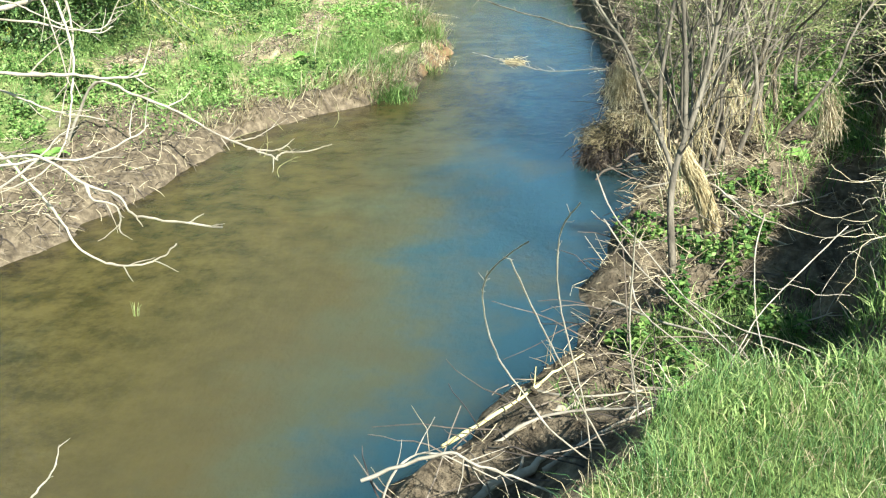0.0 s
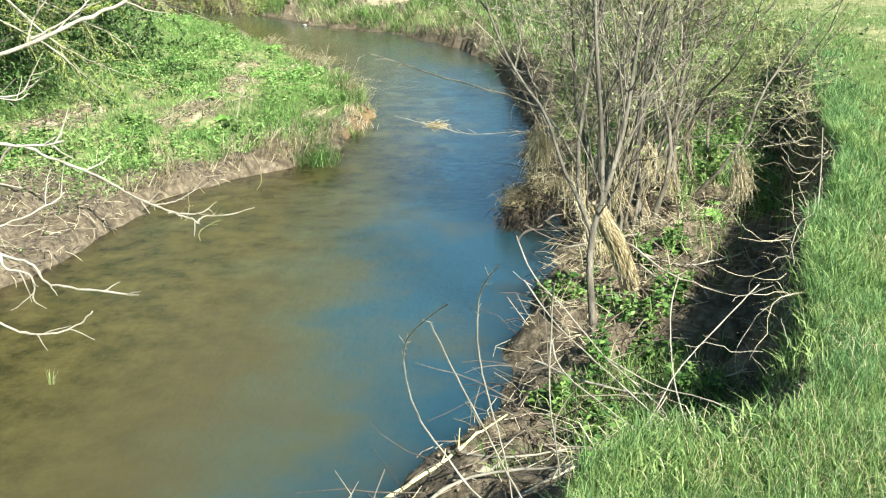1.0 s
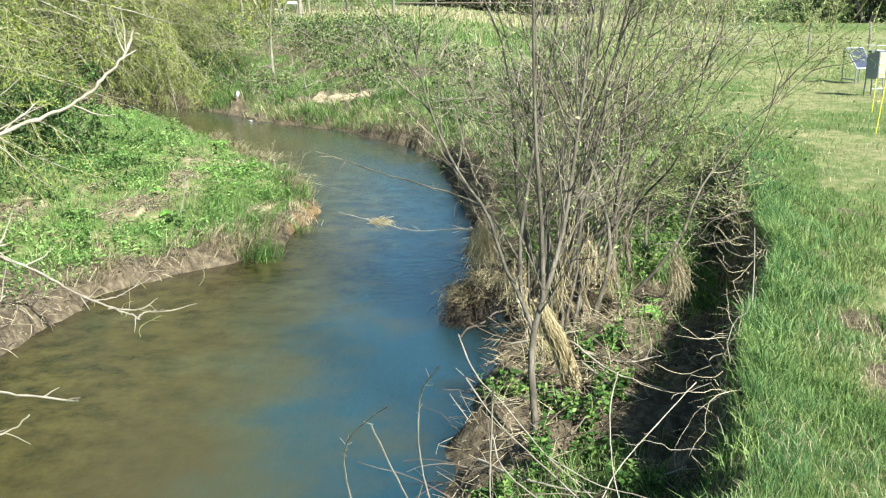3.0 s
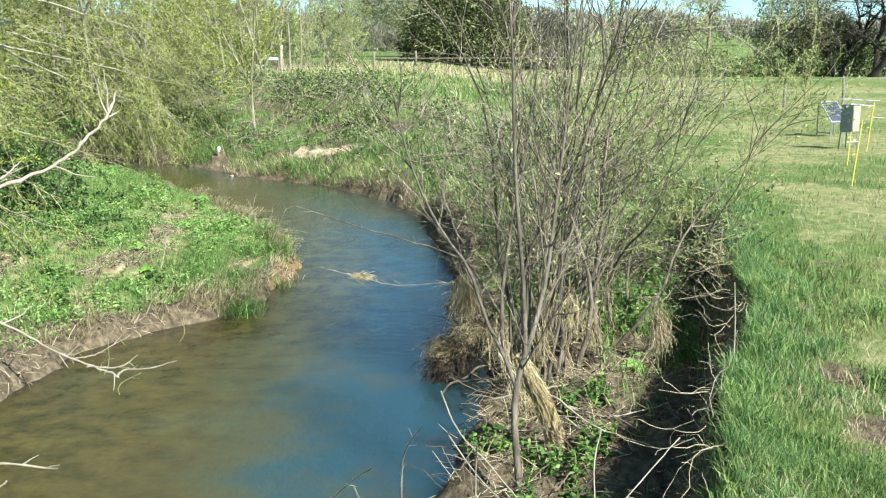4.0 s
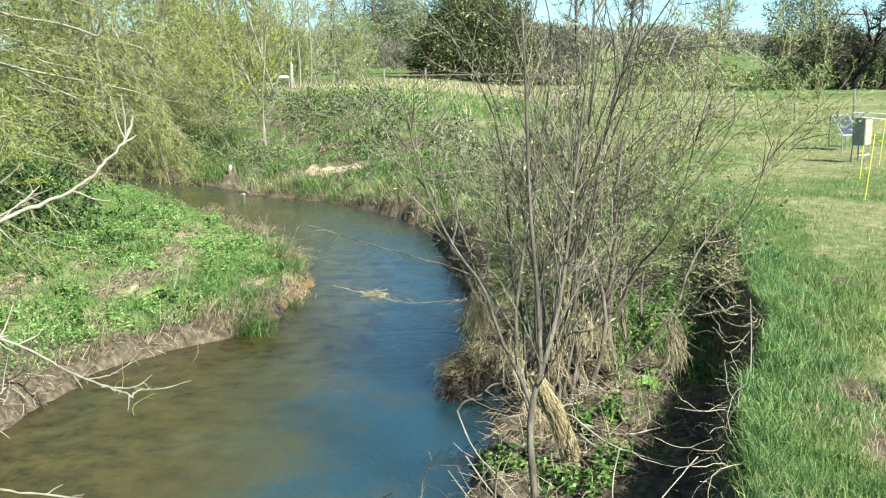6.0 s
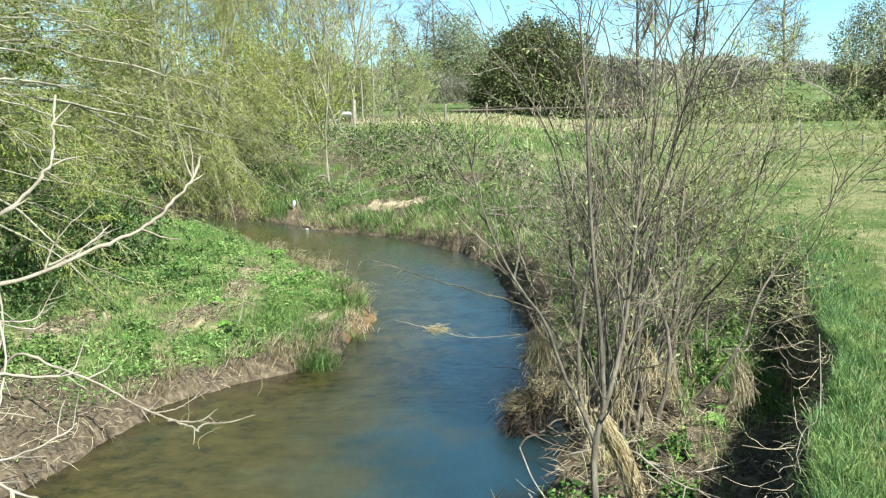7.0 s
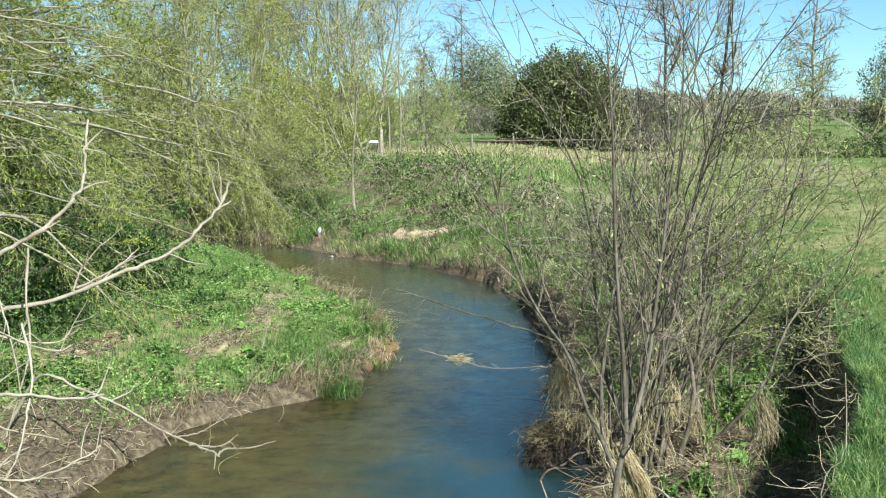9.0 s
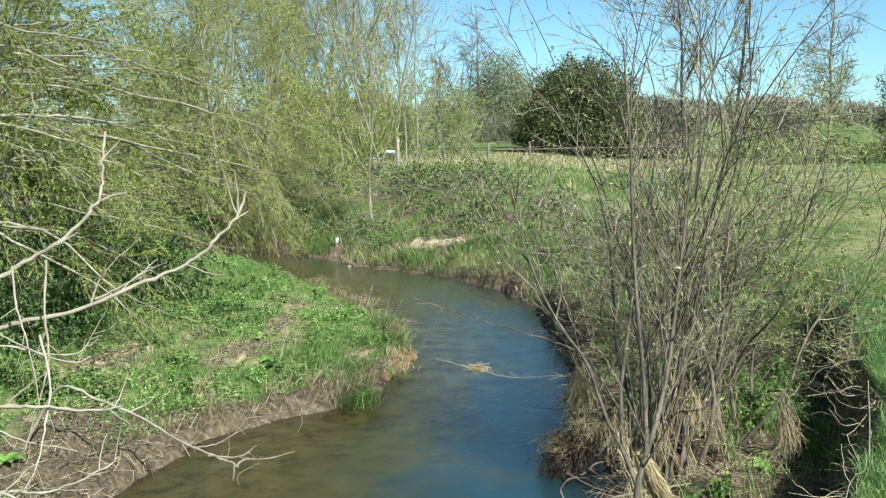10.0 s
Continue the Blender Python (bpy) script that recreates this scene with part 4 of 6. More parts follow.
# ---------------------------------------------------------------- grass and low growth


def scatter(n, x0, x1, y0, y1, keep):
    """Random places on the ground within a box where keep(land) holds."""
    x, y = rng.uniform(x0, x1, n), rng.uniform(y0, y1, n)
    L = land(x, y)
    k = keep(x, y, L)
    return np.c_[x, y, L[0]][k]


def field_keep(dens):
    return lambda x, y, L: L[5] & (rng.uniform(0, 1, len(x)) < dens(x, y, L))


g1 = scatter(250000, -0.9, 5.6, 2.6, 12, field_keep(lambda x, y, L: np.maximum(1 - step(L[9] + 0.45 * wobble(x, y, 0.7, 34) + 0.25 * step(y, 6, 9), 0.5, 1.05), np.clip(0.45 - 0.75 * L[2] + 0.55 * wobble(x, y, 0.45, 35), 0.02, 0.5)) * np.clip(1.3 - y * 0.05, 0, 1) * (0.55 + 0.45 * step(y, 4.6, 6.2)) * step(x + 0.25 * (y - 3.6), -0.15, 0.3) * (1 - np.minimum(L[1], 1))))
d = far_from(FIELD_EDGE, g1[:, 0], g1[:, 1])
lush = 1 - step(d + 0.45 * wobble(g1[:, 0], g1[:, 1], 0.7, 34) + 0.25 * step(g1[:, 1], 6, 9), 0.4, 1.0)
tuft = 0.68 + 0.62 * wobble(g1[:, 0], g1[:, 1], 0.35, 31)
tall_ = (0.055 + 0.105 * lush) * (0.72 + 0.28 * step(g1[:, 1], 5.2, 7.5)) * tuft * rng.uniform(0.6, 1.4, len(g1))
k = lush > 0.35
ob = part("verge_grass", blades(g1[k], tall_[k], 0.0042 + 0.0023 * step(g1[k][:, 1], 5, 8), 0.75), M_GRASS)
tagged(ob, "lush green grass along the top of the bank", "grass", kind="stuff")
ob = part("short_grass", blades(g1[~k], tall_[~k], 0.0048, 0.8), M_MEADOW)
tagged(ob, "short yellow-green grass of the mown field", "grass", kind="stuff")
g9 = scatter(330000, -0.9, 4.6, 3.2, 13, lambda x, y, L: L[5] & (rng.uniform(0, 1, len(x)) < (1 - step(L[9] + 0.5 * wobble(x, y, 0.8, 30), 0.35, 1.25)) * np.clip(0.62 + 0.55 * wobble(x, y, 0.22, 32), 0.12, 1) * np.clip(1.25 - 0.07 * y, 0.3, 1) * (0.7 + 0.3 * step(y, 4.6, 6.2)) * step(x + 0.25 * (y - 3.6), -0.1, 0.35) * (L[1] < 0.5)))
th = 0.125 * (1 - 0.5 * step(far_from(FIELD_EDGE, g9[:, 0], g9[:, 1]), 0.3, 1.3)) * np.clip(0.72 + 0.8 * wobble(g9[:, 0], g9[:, 1], 0.24, 32) + 0.25 * wobble(g9[:, 0], g9[:, 1], 0.9, 28), 0.25, 1.7) * rng.uniform(0.5, 1.5, len(g9))
k = rng.uniform(0, 1, len(g9)) < 0.62 + 0.5 * wobble(g9[:, 0], g9[:, 1], 0.6, 29) - 0.35 * step(far_from(FIELD_EDGE, g9[:, 0], g9[:, 1]), 0.5, 1.2)
for kk, mat, words in ((k, M_BLUEGRASS, "thick tufted blue-green sward along the bank's top"), (~k, M_GRASS, "thick tufted yellow-green sward along the bank's top")):
    ob = part("verge_sward", blades(g9[kk], th[kk] * (1 + 0.35 * (1 - step(g9[kk][:, 1], 4.5, 6))), 0.0030 + 0.0028 * step(g9[kk][:, 1], 4.5, 8), 0.65), mat)
    tagged(ob, words, "grass", kind="stuff")
g6 = scatter(60000, -0.6, 4.6, 3.2, 20, field_keep(lambda x, y, L: (L[9] < 0.16) * np.clip(0.6 + 0.5 * wobble(x, y, 0.6, 37), 0.1, 1)))
ob = part("overhanging_grass", blades(g6, (0.09 + 0.09 * step(g6[:, 1], 6.2, 8.0)) * rng.uniform(0.5, 1.5, len(g6)), 0.005, 1.4, np.array([-1.3, -0.35, 0])), M_BLUEGRASS)
tagged(ob, "long grass drooping over the bank's edge", "grass", kind="stuff")
g2 = scatter(110000, 1.5, 14, 9, 40, field_keep(lambda x, y, L: np.clip(0.8 - 1.1 * np.maximum(L[2], 0) + 0.4 * wobble(x, y, 0.6, 36) - 1.2 * np.minimum(L[1], 1), 0.06, 1) * np.clip(18 / (y + 4), 0, 1)))
th = 0.045 + 0.14 * np.maximum(0, wobble(g2[:, 0], g2[:, 1], 0.5, 38)) + 0.05 * np.maximum(0, wobble(g2[:, 0], g2[:, 1], 2.2, 39))
k = rng.uniform(0, 1, len(g2)) < 0.25 + 3.5 * (th - 0.06)
ob = part("meadow_grass", blades(g2[~k], th[~k] * rng.uniform(0.5, 1.4, (~k).sum()), 0.011, 0.7), M_MEADOW)
tagged(ob, "short mown meadow grass with dry yellow patches", "grass", kind="stuff")
ob = part("meadow_tufts", blades(g2[k], th[k] * rng.uniform(0.6, 1.5, k.sum()), 0.011, 0.7), M_FRESH)
tagged(ob, "darker green tufts scattered over the meadow", "grass", kind="stuff")
g5 = scatter(70000, -0.5, 14, 2.8, 36, field_keep(lambda x, y, L: np.clip(1.1 * L[2] - 0.2, 0.04, 0.7) * np.clip(12 / (y + 3), 0, 1) * (L[1] < 0.4)))
ob = part("dry_meadow_grass", blades(g5, 0.09 * rng.uniform(0.4, 1.5, len(g5)), 0.005, 0.9), M_GRASS_DRY)
tagged(ob, "short dry straw-coloured grass in worn patches", "grass", kind="stuff")
g3 = scatter(110000, -0.5, 5.5, 3.6, 23, field_keep(lambda x, y, L: (1 - step(L[9] + 0.4 * wobble(x, y, 0.8, 33) + 0.25 * step(y, 6, 9), 0.3, 1.0)) * (0.45 + 0.55 * step(y, 5, 9))))
ob = part("bank_top_grass", blades(g3, (0.09 + 0.05 * step(g3[:, 1], 5.5, 8.0)) * rng.uniform(0.5, 1.4, len(g3)), 0.0045 + 0.0025 * step(g3[:, 1], 5, 8), 0.7, np.array([-0.25, -0.2, 0])), M_BLUEGRASS)
tagged(ob, "long blue-green grass hanging over the bank's edge", "grass", kind="stuff")
g4 = scatter(28000, -16, 8, 36, 66, lambda x, y, L: L[5])
k = rng.uniform(0, 1, len(g4)) < 0.05 + 0.4 * step(g4[:, 1], 48, 53)
ob = part("pale_rough_grass", blades(g4[k], 0.36 * rng.uniform(0.4, 1.4, k.sum()), 0.022, 0.6), M_GRASS_DRY)
tagged(ob, "pale dead tussock grass beyond the bend", "grass", kind="stuff")
g4 = g4[~k]
ob = part("rough_grass", blades(g4, 0.18 * rng.uniform(0.4, 1.4, len(g4)), 0.022, 0.6), M_GRASS)
tagged(ob, "rough tussocky grass beyond the bend", "grass", kind="stuff")

# inner bank: low herbs and grass


def clump(x, y):
    return np.clip(0.45 + 0.55 * wobble(x, y, 0.55, 41) + 0.35 * wobble(x, y, 0.25, 42) + 0.35 * wobble(x, y, 1.8, 40), 0, 1)


h1 = scatter(140000, -12, -2.4, 8.5, 30, lambda x, y, L: L[4] & (rng.uniform(0, 1, len(x)) < step(L[7], 0.10, 0.45) * clump(x, y) ** 1.2 * (1 - 0.92 * bare(x, y)) * np.clip(1.0 - 0.9 * step(-y, -13.6, -11.5) * (L[7] < 1.9 + 0.6 * wobble(x, y, 0.8, 47)), 0.2, 1)))
cl = clump(h1[:, 0], h1[:, 1])
h1[:, 2] += (0.02 + 0.20 * cl**1.6) * rng.uniform(0.25, 1.1, len(h1))
way = unit(np.c_[rng.normal(size=(len(h1), 2)), rng.uniform(-0.2, 0.9, len(h1))])
ob = part("herb_carpet", leaves(h1, way, 0.042 * rng.uniform(0.4, 1.5, len(h1)) * (0.6 + 0.7 * cl), 0.024 * (0.6 + 0.7 * cl), 0.5), M_HERB)
tagged(ob, "bright green low leafy herbs carpeting the inner bank", "herbs", kind="stuff")
h2 = scatter(150000, -12, -2.4, 9, 30, lambda x, y, L: L[4] & (rng.uniform(0, 1, len(x)) < step(L[7], 0.15, 0.5) * np.clip(0.55 + 0.8 * wobble(x, y, 1.1, 44), 0.1, 1) * (1 - 0.85 * bare(x, y)) * np.clip(1.0 - 0.9 * step(-y, -13.6, -11.5) * (L[7] < 1.8), 0.08, 1)))
ob = part("bank_grass", blades(h2, (0.115 + 0.10 * wobble(h2[:, 0], h2[:, 1], 0.5, 55)) * rng.uniform(0.6, 1.6, len(h2)), 0.0075, 0.9), M_FRESH)
tagged(ob, "fresh grass among the herbs of the inner bank", "grass", kind="stuff")
h3 = scatter(90000, -7, -2.4, 9, 26, lambda x, y, L: L[4] & (L[7] < 0.5 + 0.3 * wobble(x, y, 0.7, 49)) & (L[7] > 0.06) & (rng.uniform(0, 1, len(x)) < 0.22 + 0.9 * wobble(x, y, 0.6, 45)) & (y > 12) & (L[10] < 0.15))
ob = part("dead_bank_grass", blades(h3, 0.28 * rng.uniform(0.4, 1.4, len(h3)), 0.010, 1.5, np.array([1.0, -0.8, 0])), M_GRASS_DRY)
tagged(ob, "dead straw-coloured grass drooping to the water", "grass", kind="stuff")

# far bank: brambles, herbs and grass
f1 = scatter(330, -13.5, 3.6, 19, 43, lambda x, y, L: ~L[4] & ~L[6] & (L[3] < 0.1) & (L[8] > 0.9) & (L[8] < 9) & ((L[5] & (L[9] < 0.8)) | ~L[5]) & (np.hypot(x + 3.4, y - 29.7) > 1.2) & (rng.uniform(0, 1, len(x)) < 0.55 + 0.5 * wobble(x, y, 2.2, 46)))
mound = rng.uniform(0.35, 0.95, len(f1))
per = 230
i = np.repeat(np.arange(len(f1)), per)
dv = unit(rng.normal(size=(len(i), 3)))
dv[:, 2] = np.abs(dv[:, 2])
q = mound[i, None] * (1 + 0.35 * wobble(dv[:, 0] * 2 + i * 3.1, dv[:, 1] * 2 + dv[:, 2], 0.5, 47))[:, None] * (0.7 + 0.4 * rng.uniform(0, 1, (len(i), 1)) ** 0.6)
pos = f1[i] + dv * q * np.array([1.0, 1.0, 0.85])
pos[:, 2] = np.maximum(pos[:, 2], height(pos[:, 0], pos[:, 1]) + 0.02)
ob = part("far_bank_bramble", leaves(pos, unit(dv * 0.6 + rng.normal(size=(len(i), 3))), 0.10 * rng.uniform(0.5, 1.4, len(i)), 0.058, 0.5), M_BRAMBLE)
tagged(ob, "mounded bramble and ivy covering the outer slope", "bramble", kind="stuff")
def clear(x, y):
    """Away from the bottle and the bare earth below it."""
    return np.hypot((x + 6.82) / 0.22, (y - 30.9) / 0.45) > 1


f2 = scatter(30000, -14, 4, 18, 46, lambda x, y, L: clear(x, y) & ~L[4] & ~L[5] & ~L[6] & (L[8] > 0.12) & (L[8] < 9) & (L[3] < 0.55) & (rng.uniform(0, 1, len(x)) < np.clip(0.45 + 0.9 * wobble(x, y, 1.3, 48), 0.05, 1)))
ob = part("far_bank_grass", blades(f2, 0.30 * rng.uniform(0.4, 1.4, len(f2)), 0.016, 0.7), M_GRASS)
tagged(ob, "tussocky grass along the outer bank", "grass", kind="stuff")
f4 = scatter(5500, -14, 4, 19, 44, lambda x, y, L: ~L[4] & ~L[5] & ~L[6] & (L[8] > 0.6) & (L[3] < 0.3))
f4[:, 2] += rng.uniform(0, 0.35, len(f4))
Q = grow(f4, np.c_[rng.normal(size=(len(f4), 2)) * 1.2, np.ones(len(f4))], 0.8 * rng.uniform(0.4, 1.6, len(f4)), 5, 0.24, -0.14)
ob = part("dead_bramble_thatch", tubes(Q, taper(np.full(len(f4), 0.0065), 0.004, 5), 3), M_PALETWIG)
tagged(ob, "brown dead bramble stems and straw on the outer slope", "bramble", kind="stuff")
f3 = scatter(36000, -14, 1.2, 17, 36, lambda x, y, L: ((y > 22.5) | (L[8] > 0.45)) & clear(x, y) & ~L[4] & ~L[5] & ~L[6] & (L[8] > 0.04) & (L[8] < 0.8) & (rng.uniform(0, 1, len(x)) < np.clip(0.5 + 0.7 * wobble(x, y, 0.9, 53), 0, 1)))
ob = part("far_bank_dead_grass", blades(f3, 0.32 * rng.uniform(0.4, 1.4, len(f3)), 0.012, 1.0, np.array([-0.4, -0.8, 0])), M_GRASS_DRY)
tagged(ob, "dead grass drooping to the water along the outer bank", "grass", kind="stuff")

f5 = scatter(170000, -11, 1.2, 17, 36, lambda x, y, L: ((y > 22.5) | (L[8] > 0.45)) & clear(x, y) & ~L[4] & ~L[5] & ~L[6] & (L[8] > 0.05) & (L[8] < 2.0 + 1.0 * step(-x, 3, 6)) & (L[3] < 0.3) & (rng.uniform(0, 1, len(x)) < np.clip(0.1 + 0.35 * step(-x, 3.5, 5) + 0.8 * wobble(x, y, 1.1, 56), 0, 0.8)))
ob = part("edge_grass", blades(f5, 0.33 * rng.uniform(0.4, 1.4, len(f5)), 0.012, 0.9, np.array([-0.2, -0.5, 0])), M_FRESH)
tagged(ob, "bright green grass tufts along the far water's edge", "grass", kind="stuff")
# roots, straw and twigs on the worn face of the inner bank
b1 = scatter(24000, -8.5, -2.5, 7.5, 24, lambda x, y, L: L[4] & (L[7] > 0.05) & (rng.uniform(0, 1, len(x)) < np.maximum(0.55 * step(-y, -14.5, -12) * (L[7] < 2.0), 0.7 * bare(x, y))))
b1[:, 2] += 0.01
Q = grow(b1, np.c_[rng.normal(size=(len(b1), 2)), rng.uniform(-0.1, 0.5, len(b1))], 0.24 * rng.uniform(0.3, 1.5, len(b1)), 4, 0.22, -0.06)
k = rng.uniform(0, 1, len(b1)) < 0.55
ob = part("bank_straw", tubes(Q[k], taper(np.full(k.sum(), 0.004), 0.002, 4), 3), M_STRAW)
tagged(ob, "dead straw strewn over worn soil of the inner bank", "litter", kind="stuff")
ob = part("bank_roots", tubes(Q[~k], taper(np.full((~k).sum(), 0.006), 0.003, 4), 3), M_ROOT)
tagged(ob, "dark roots and twigs lying on the muddy bank face", "litter", kind="stuff")

e1 = scatter(30000, -8.5, -2.4, 6, 24, lambda x, y, L: L[4] & (L[7] < 0.36) & (L[7] > 0.03) & (rng.uniform(0, 1, len(x)) < np.clip(0.45 + 0.8 * wobble(x, y, 0.35, 59), 0.05, 1)))
e1[:, 2] += 0.01
Q = grow(e1, np.c_[0.7 + 0.7 * rng.normal(size=len(e1)), -0.6 + 0.7 * rng.normal(size=len(e1)), -0.25 + 0.5 * rng.normal(size=len(e1))], 0.20 * rng.uniform(0.3, 1.6, len(e1)), 4, 0.2, -0.2)
k = rng.uniform(0, 1, len(e1)) < 0.35
ob = part("edge_straw", tubes(Q[k], taper(np.full(k.sum(), 0.004), 0.002, 4), 3), M_STRAW)
tagged(ob, "dead stalks drooping over the crumbling water's edge", "litter", kind="stuff")
ob = part("edge_roots", tubes(Q[~k], taper(np.full((~k).sum(), 0.007), 0.003, 4), 3), M_ROOT)
tagged(ob, "dark roots laid bare along the crumbling water's edge", "litter", kind="stuff")

# clods of earth on the worn faces of both banks
c1 = scatter(34000, -8.5, 3.6, 3.6, 24, lambda x, y, L: ~L[5] & ~L[6] & (np.minimum(L[7], L[8]) > 0.03) & (L[1] > 0.35) & (rng.uniform(0, 1, len(x)) < 0.75 + 0.5 * wobble(x, y, 0.6, 57)))
n = len(c1)
r = np.minimum(0.011 * np.exp(rng.normal(size=n) * 0.6), 0.024) * np.where(c1[:, 0] < -2, 1.1, 0.9)
O = np.array([[1, 0, 0], [0, 1, 0], [-1, 0, 0], [0, -1, 0], [0, 0, 0.8], [0, 0, -0.8]]) * 1.0
V = c1[:, None] + (O[None] + rng.normal(size=(n, 6, 3)) * 0.28) * r[:, None, None]
F = np.array([[0, 1, 4], [1, 2, 4], [2, 3, 4], [3, 0, 4], [1, 0, 5], [2, 1, 5], [3, 2, 5], [0, 3, 5]])
ob = part("soil_clods", (V.reshape(-1, 3), (np.arange(n)[:, None, None] * 6 + F[None]).reshape(-1, 3)), M_CLOD)
tagged(ob, "crumbled brown clods of earth on the bare bank", "soil", kind="stuff")

# darker undergrowth below the willows
u1 = scatter(52000, -14, -5.2, 11, 30, lambda x, y, L: L[4] & (rng.uniform(0, 1, len(x)) < step(L[7] + 0.9 * wobble(x, y, 1.5, 51), 3.2, 5.0)))
# Raised at far left so dark leaves stand in for shaded willow gaps.
u1[:, 2] += rng.uniform(0, 1, len(u1)) ** 0.7 * (0.55 + 0.45 * wobble(u1[:, 0], u1[:, 1], 1.1, 52)) * step(far_from(LEFT_EDGE, u1[:, 0], u1[:, 1]), 1.2, 4.0) * (1.15 + 0.9 * step(-u1[:, 0], 8.0, 9.5))
ob = part("undergrowth", leaves(u1, unit(rng.normal(size=(len(u1), 3))), 0.065 * rng.uniform(0.5, 1.5, len(u1)), 0.036, 0.6), M_IVYGREEN)
tagged(ob, "dark green ivy and bramble undergrowth below the willows", "undergrowth", kind="stuff")

# ---------------------------------------------------------------- dead branches, canes and straw


def strand_mass(n, centre, size, way, length, r, K=5, wander=0.25, up=-0.05):
    s = np.asarray(centre) + rng.normal(size=(n, 3)) * np.asarray(size)
    d = unit(np.asarray(way, float) + 0.45 * rng.normal(size=(n, 3)))
    P = grow(s, d, length * rng.uniform(0.4, 1.3, n), K, wander, up)
    return tubes(P, taper(np.full(n, r), r * 0.5, K), 3)


def branch(name, lines, r0, mat, top, spurs=0, spur_len=0.12, r1=None):
    """Dead branches through a few given points, with knobs and short spurs."""
    for pts in lines:
        K = 5 * len(pts)
        P = smooth_line(pts, K)
        P = P + rng.normal(size=P.shape) * r0 * 0.30
        R = taper(r0, r1 or r0 * 0.4, K)[0] * (1 + 0.25 * np.maximum(0, rng.normal(size=K)))
        geo = [tubes(P[None], R[None], 6)]
        if spurs:
            i, s, d, f = spots(P[None], spurs, 0.3, 1.0)
            Q = grow(s, aside(d, 25, 60), spur_len * rng.uniform(0.3, 1.3, spurs), 5, 0.12, 0.03)
            geo.append(tubes(Q, taper(np.full(spurs, r0 * 0.4), r0 * 0.18, 5), 5))
        part(name, join(*geo), mat, top, smooth=True)


def wrap(line, n, r, lo, hi, fray=0.009):
    """Strands of straw combed along a stem between lo and hi of its length, frayed at the lower end."""
    K = len(line)
    a = rng.uniform(lo, hi, n)
    b = np.maximum(a - (hi - lo) * rng.uniform(0.25, 0.6, n), 0.0)
    U = (a[:, None] + (b - a)[:, None] * np.linspace(0, 1, 5)[None]) * (K - 1)
    i = np.minimum(U.astype(int), K - 2)
    w = (U - i)[..., None]
    P = line[i] * (1 - w) + line[i + 1] * w
    ax = unit(line[-1] - line[0])
    q = rng.normal(size=(n, 3))
    o = unit(q - (q @ ax)[:, None] * ax) * (r * rng.uniform(0.8, 1.25, n))[:, None]
    P = P + o[:, None] * np.linspace(0.9, 1.15, 5)[None, :, None] + rng.normal(size=P.shape) * fray
    return tubes(P, taper(np.full(n, 0.0034), 0.0016, 5), 3)


# the limb of a tree on the near inner bank, reaching over the water
b = place(-7.2, 3.2, -0.2)
over = empty("overhanging_tree", (-7.2, 3.2, b[2] + 0.2), "tree leaning over the stream with bleached leafless twigs", "tree")
trunk = smooth_line([b, (-6.6, 3.2, 1.6), (-5.2, 3.3, 2.7), (-3.8, 3.4, 3.1), (-2.75, 3.4, 3.15)], 18)
part("trunk", tubes(trunk[None], taper(0.11, 0.013, 18), 9), M_BARK, over, smooth=True)
part("branch", tubes(smooth_line([(-3.3, 3.4, 3.13), (-2.9, 3.8, 3.2), (-2.4, 4.0, 3.22)], 8)[None], taper(0.013, 0.009, 8), 6), M_PALE, over, smooth=True)
J = (-2.75, 3.4, 3.15)
branch("branch", [[J, (-2.2, 3.0, 3.23), (-1.87, 2.91, 3.22), (-1.70, 2.93, 3.21), (-1.57, 2.95, 3.20), (-1.43, 2.97, 3.19), (-1.37, 2.98, 3.20)]], 0.0075, M_PALE, over, 4, 0.14)
branch("branch", [[J, (-2.3, 3.1, 3.2), (-1.91, 2.99, 3.16), (-1.79, 2.99, 3.12), (-1.69, 2.99, 3.08), (-1.53, 3.00, 3.05)],
                  [(-2.1, 2.8, 3.0), (-1.80, 2.71, 2.99), (-1.63, 2.77, 3.00), (-1.52, 2.81, 2.99), (-1.40, 2.88, 3.03), (-1.36, 2.92, 3.06)],
                  [(-1.90, 2.66, 2.86), (-1.71, 2.71, 2.95), (-1.62, 2.76, 3.02), (-1.57, 2.78, 3.07)],
                  [(-2.2, 3.0, 3.12), (-1.94, 3.00, 2.96), (-1.81, 2.99, 2.83), (-1.73, 2.97, 2.73), (-1.68, 2.96, 2.64), (-1.60, 2.96, 2.59), (-1.52, 2.98, 2.57), (-1.44, 3.02, 2.58), (-1.39, 3.06, 2.62)]], 0.005, M_PALE, over, 4, 0.10)
branch("branch", [[J, (-2.1, 2.7, 3.13), (-1.65, 2.45, 3.11), (-1.55, 2.44, 3.11), (-1.44, 2.43, 3.12), (-1.31, 2.40, 3.06), (-1.21, 2.37, 3.04), (-1.16, 2.33, 3.01), (-1.06, 2.31, 3.00), (-0.92, 2.30, 2.99)]], 0.005, M_PALE, over, 6, 0.07)
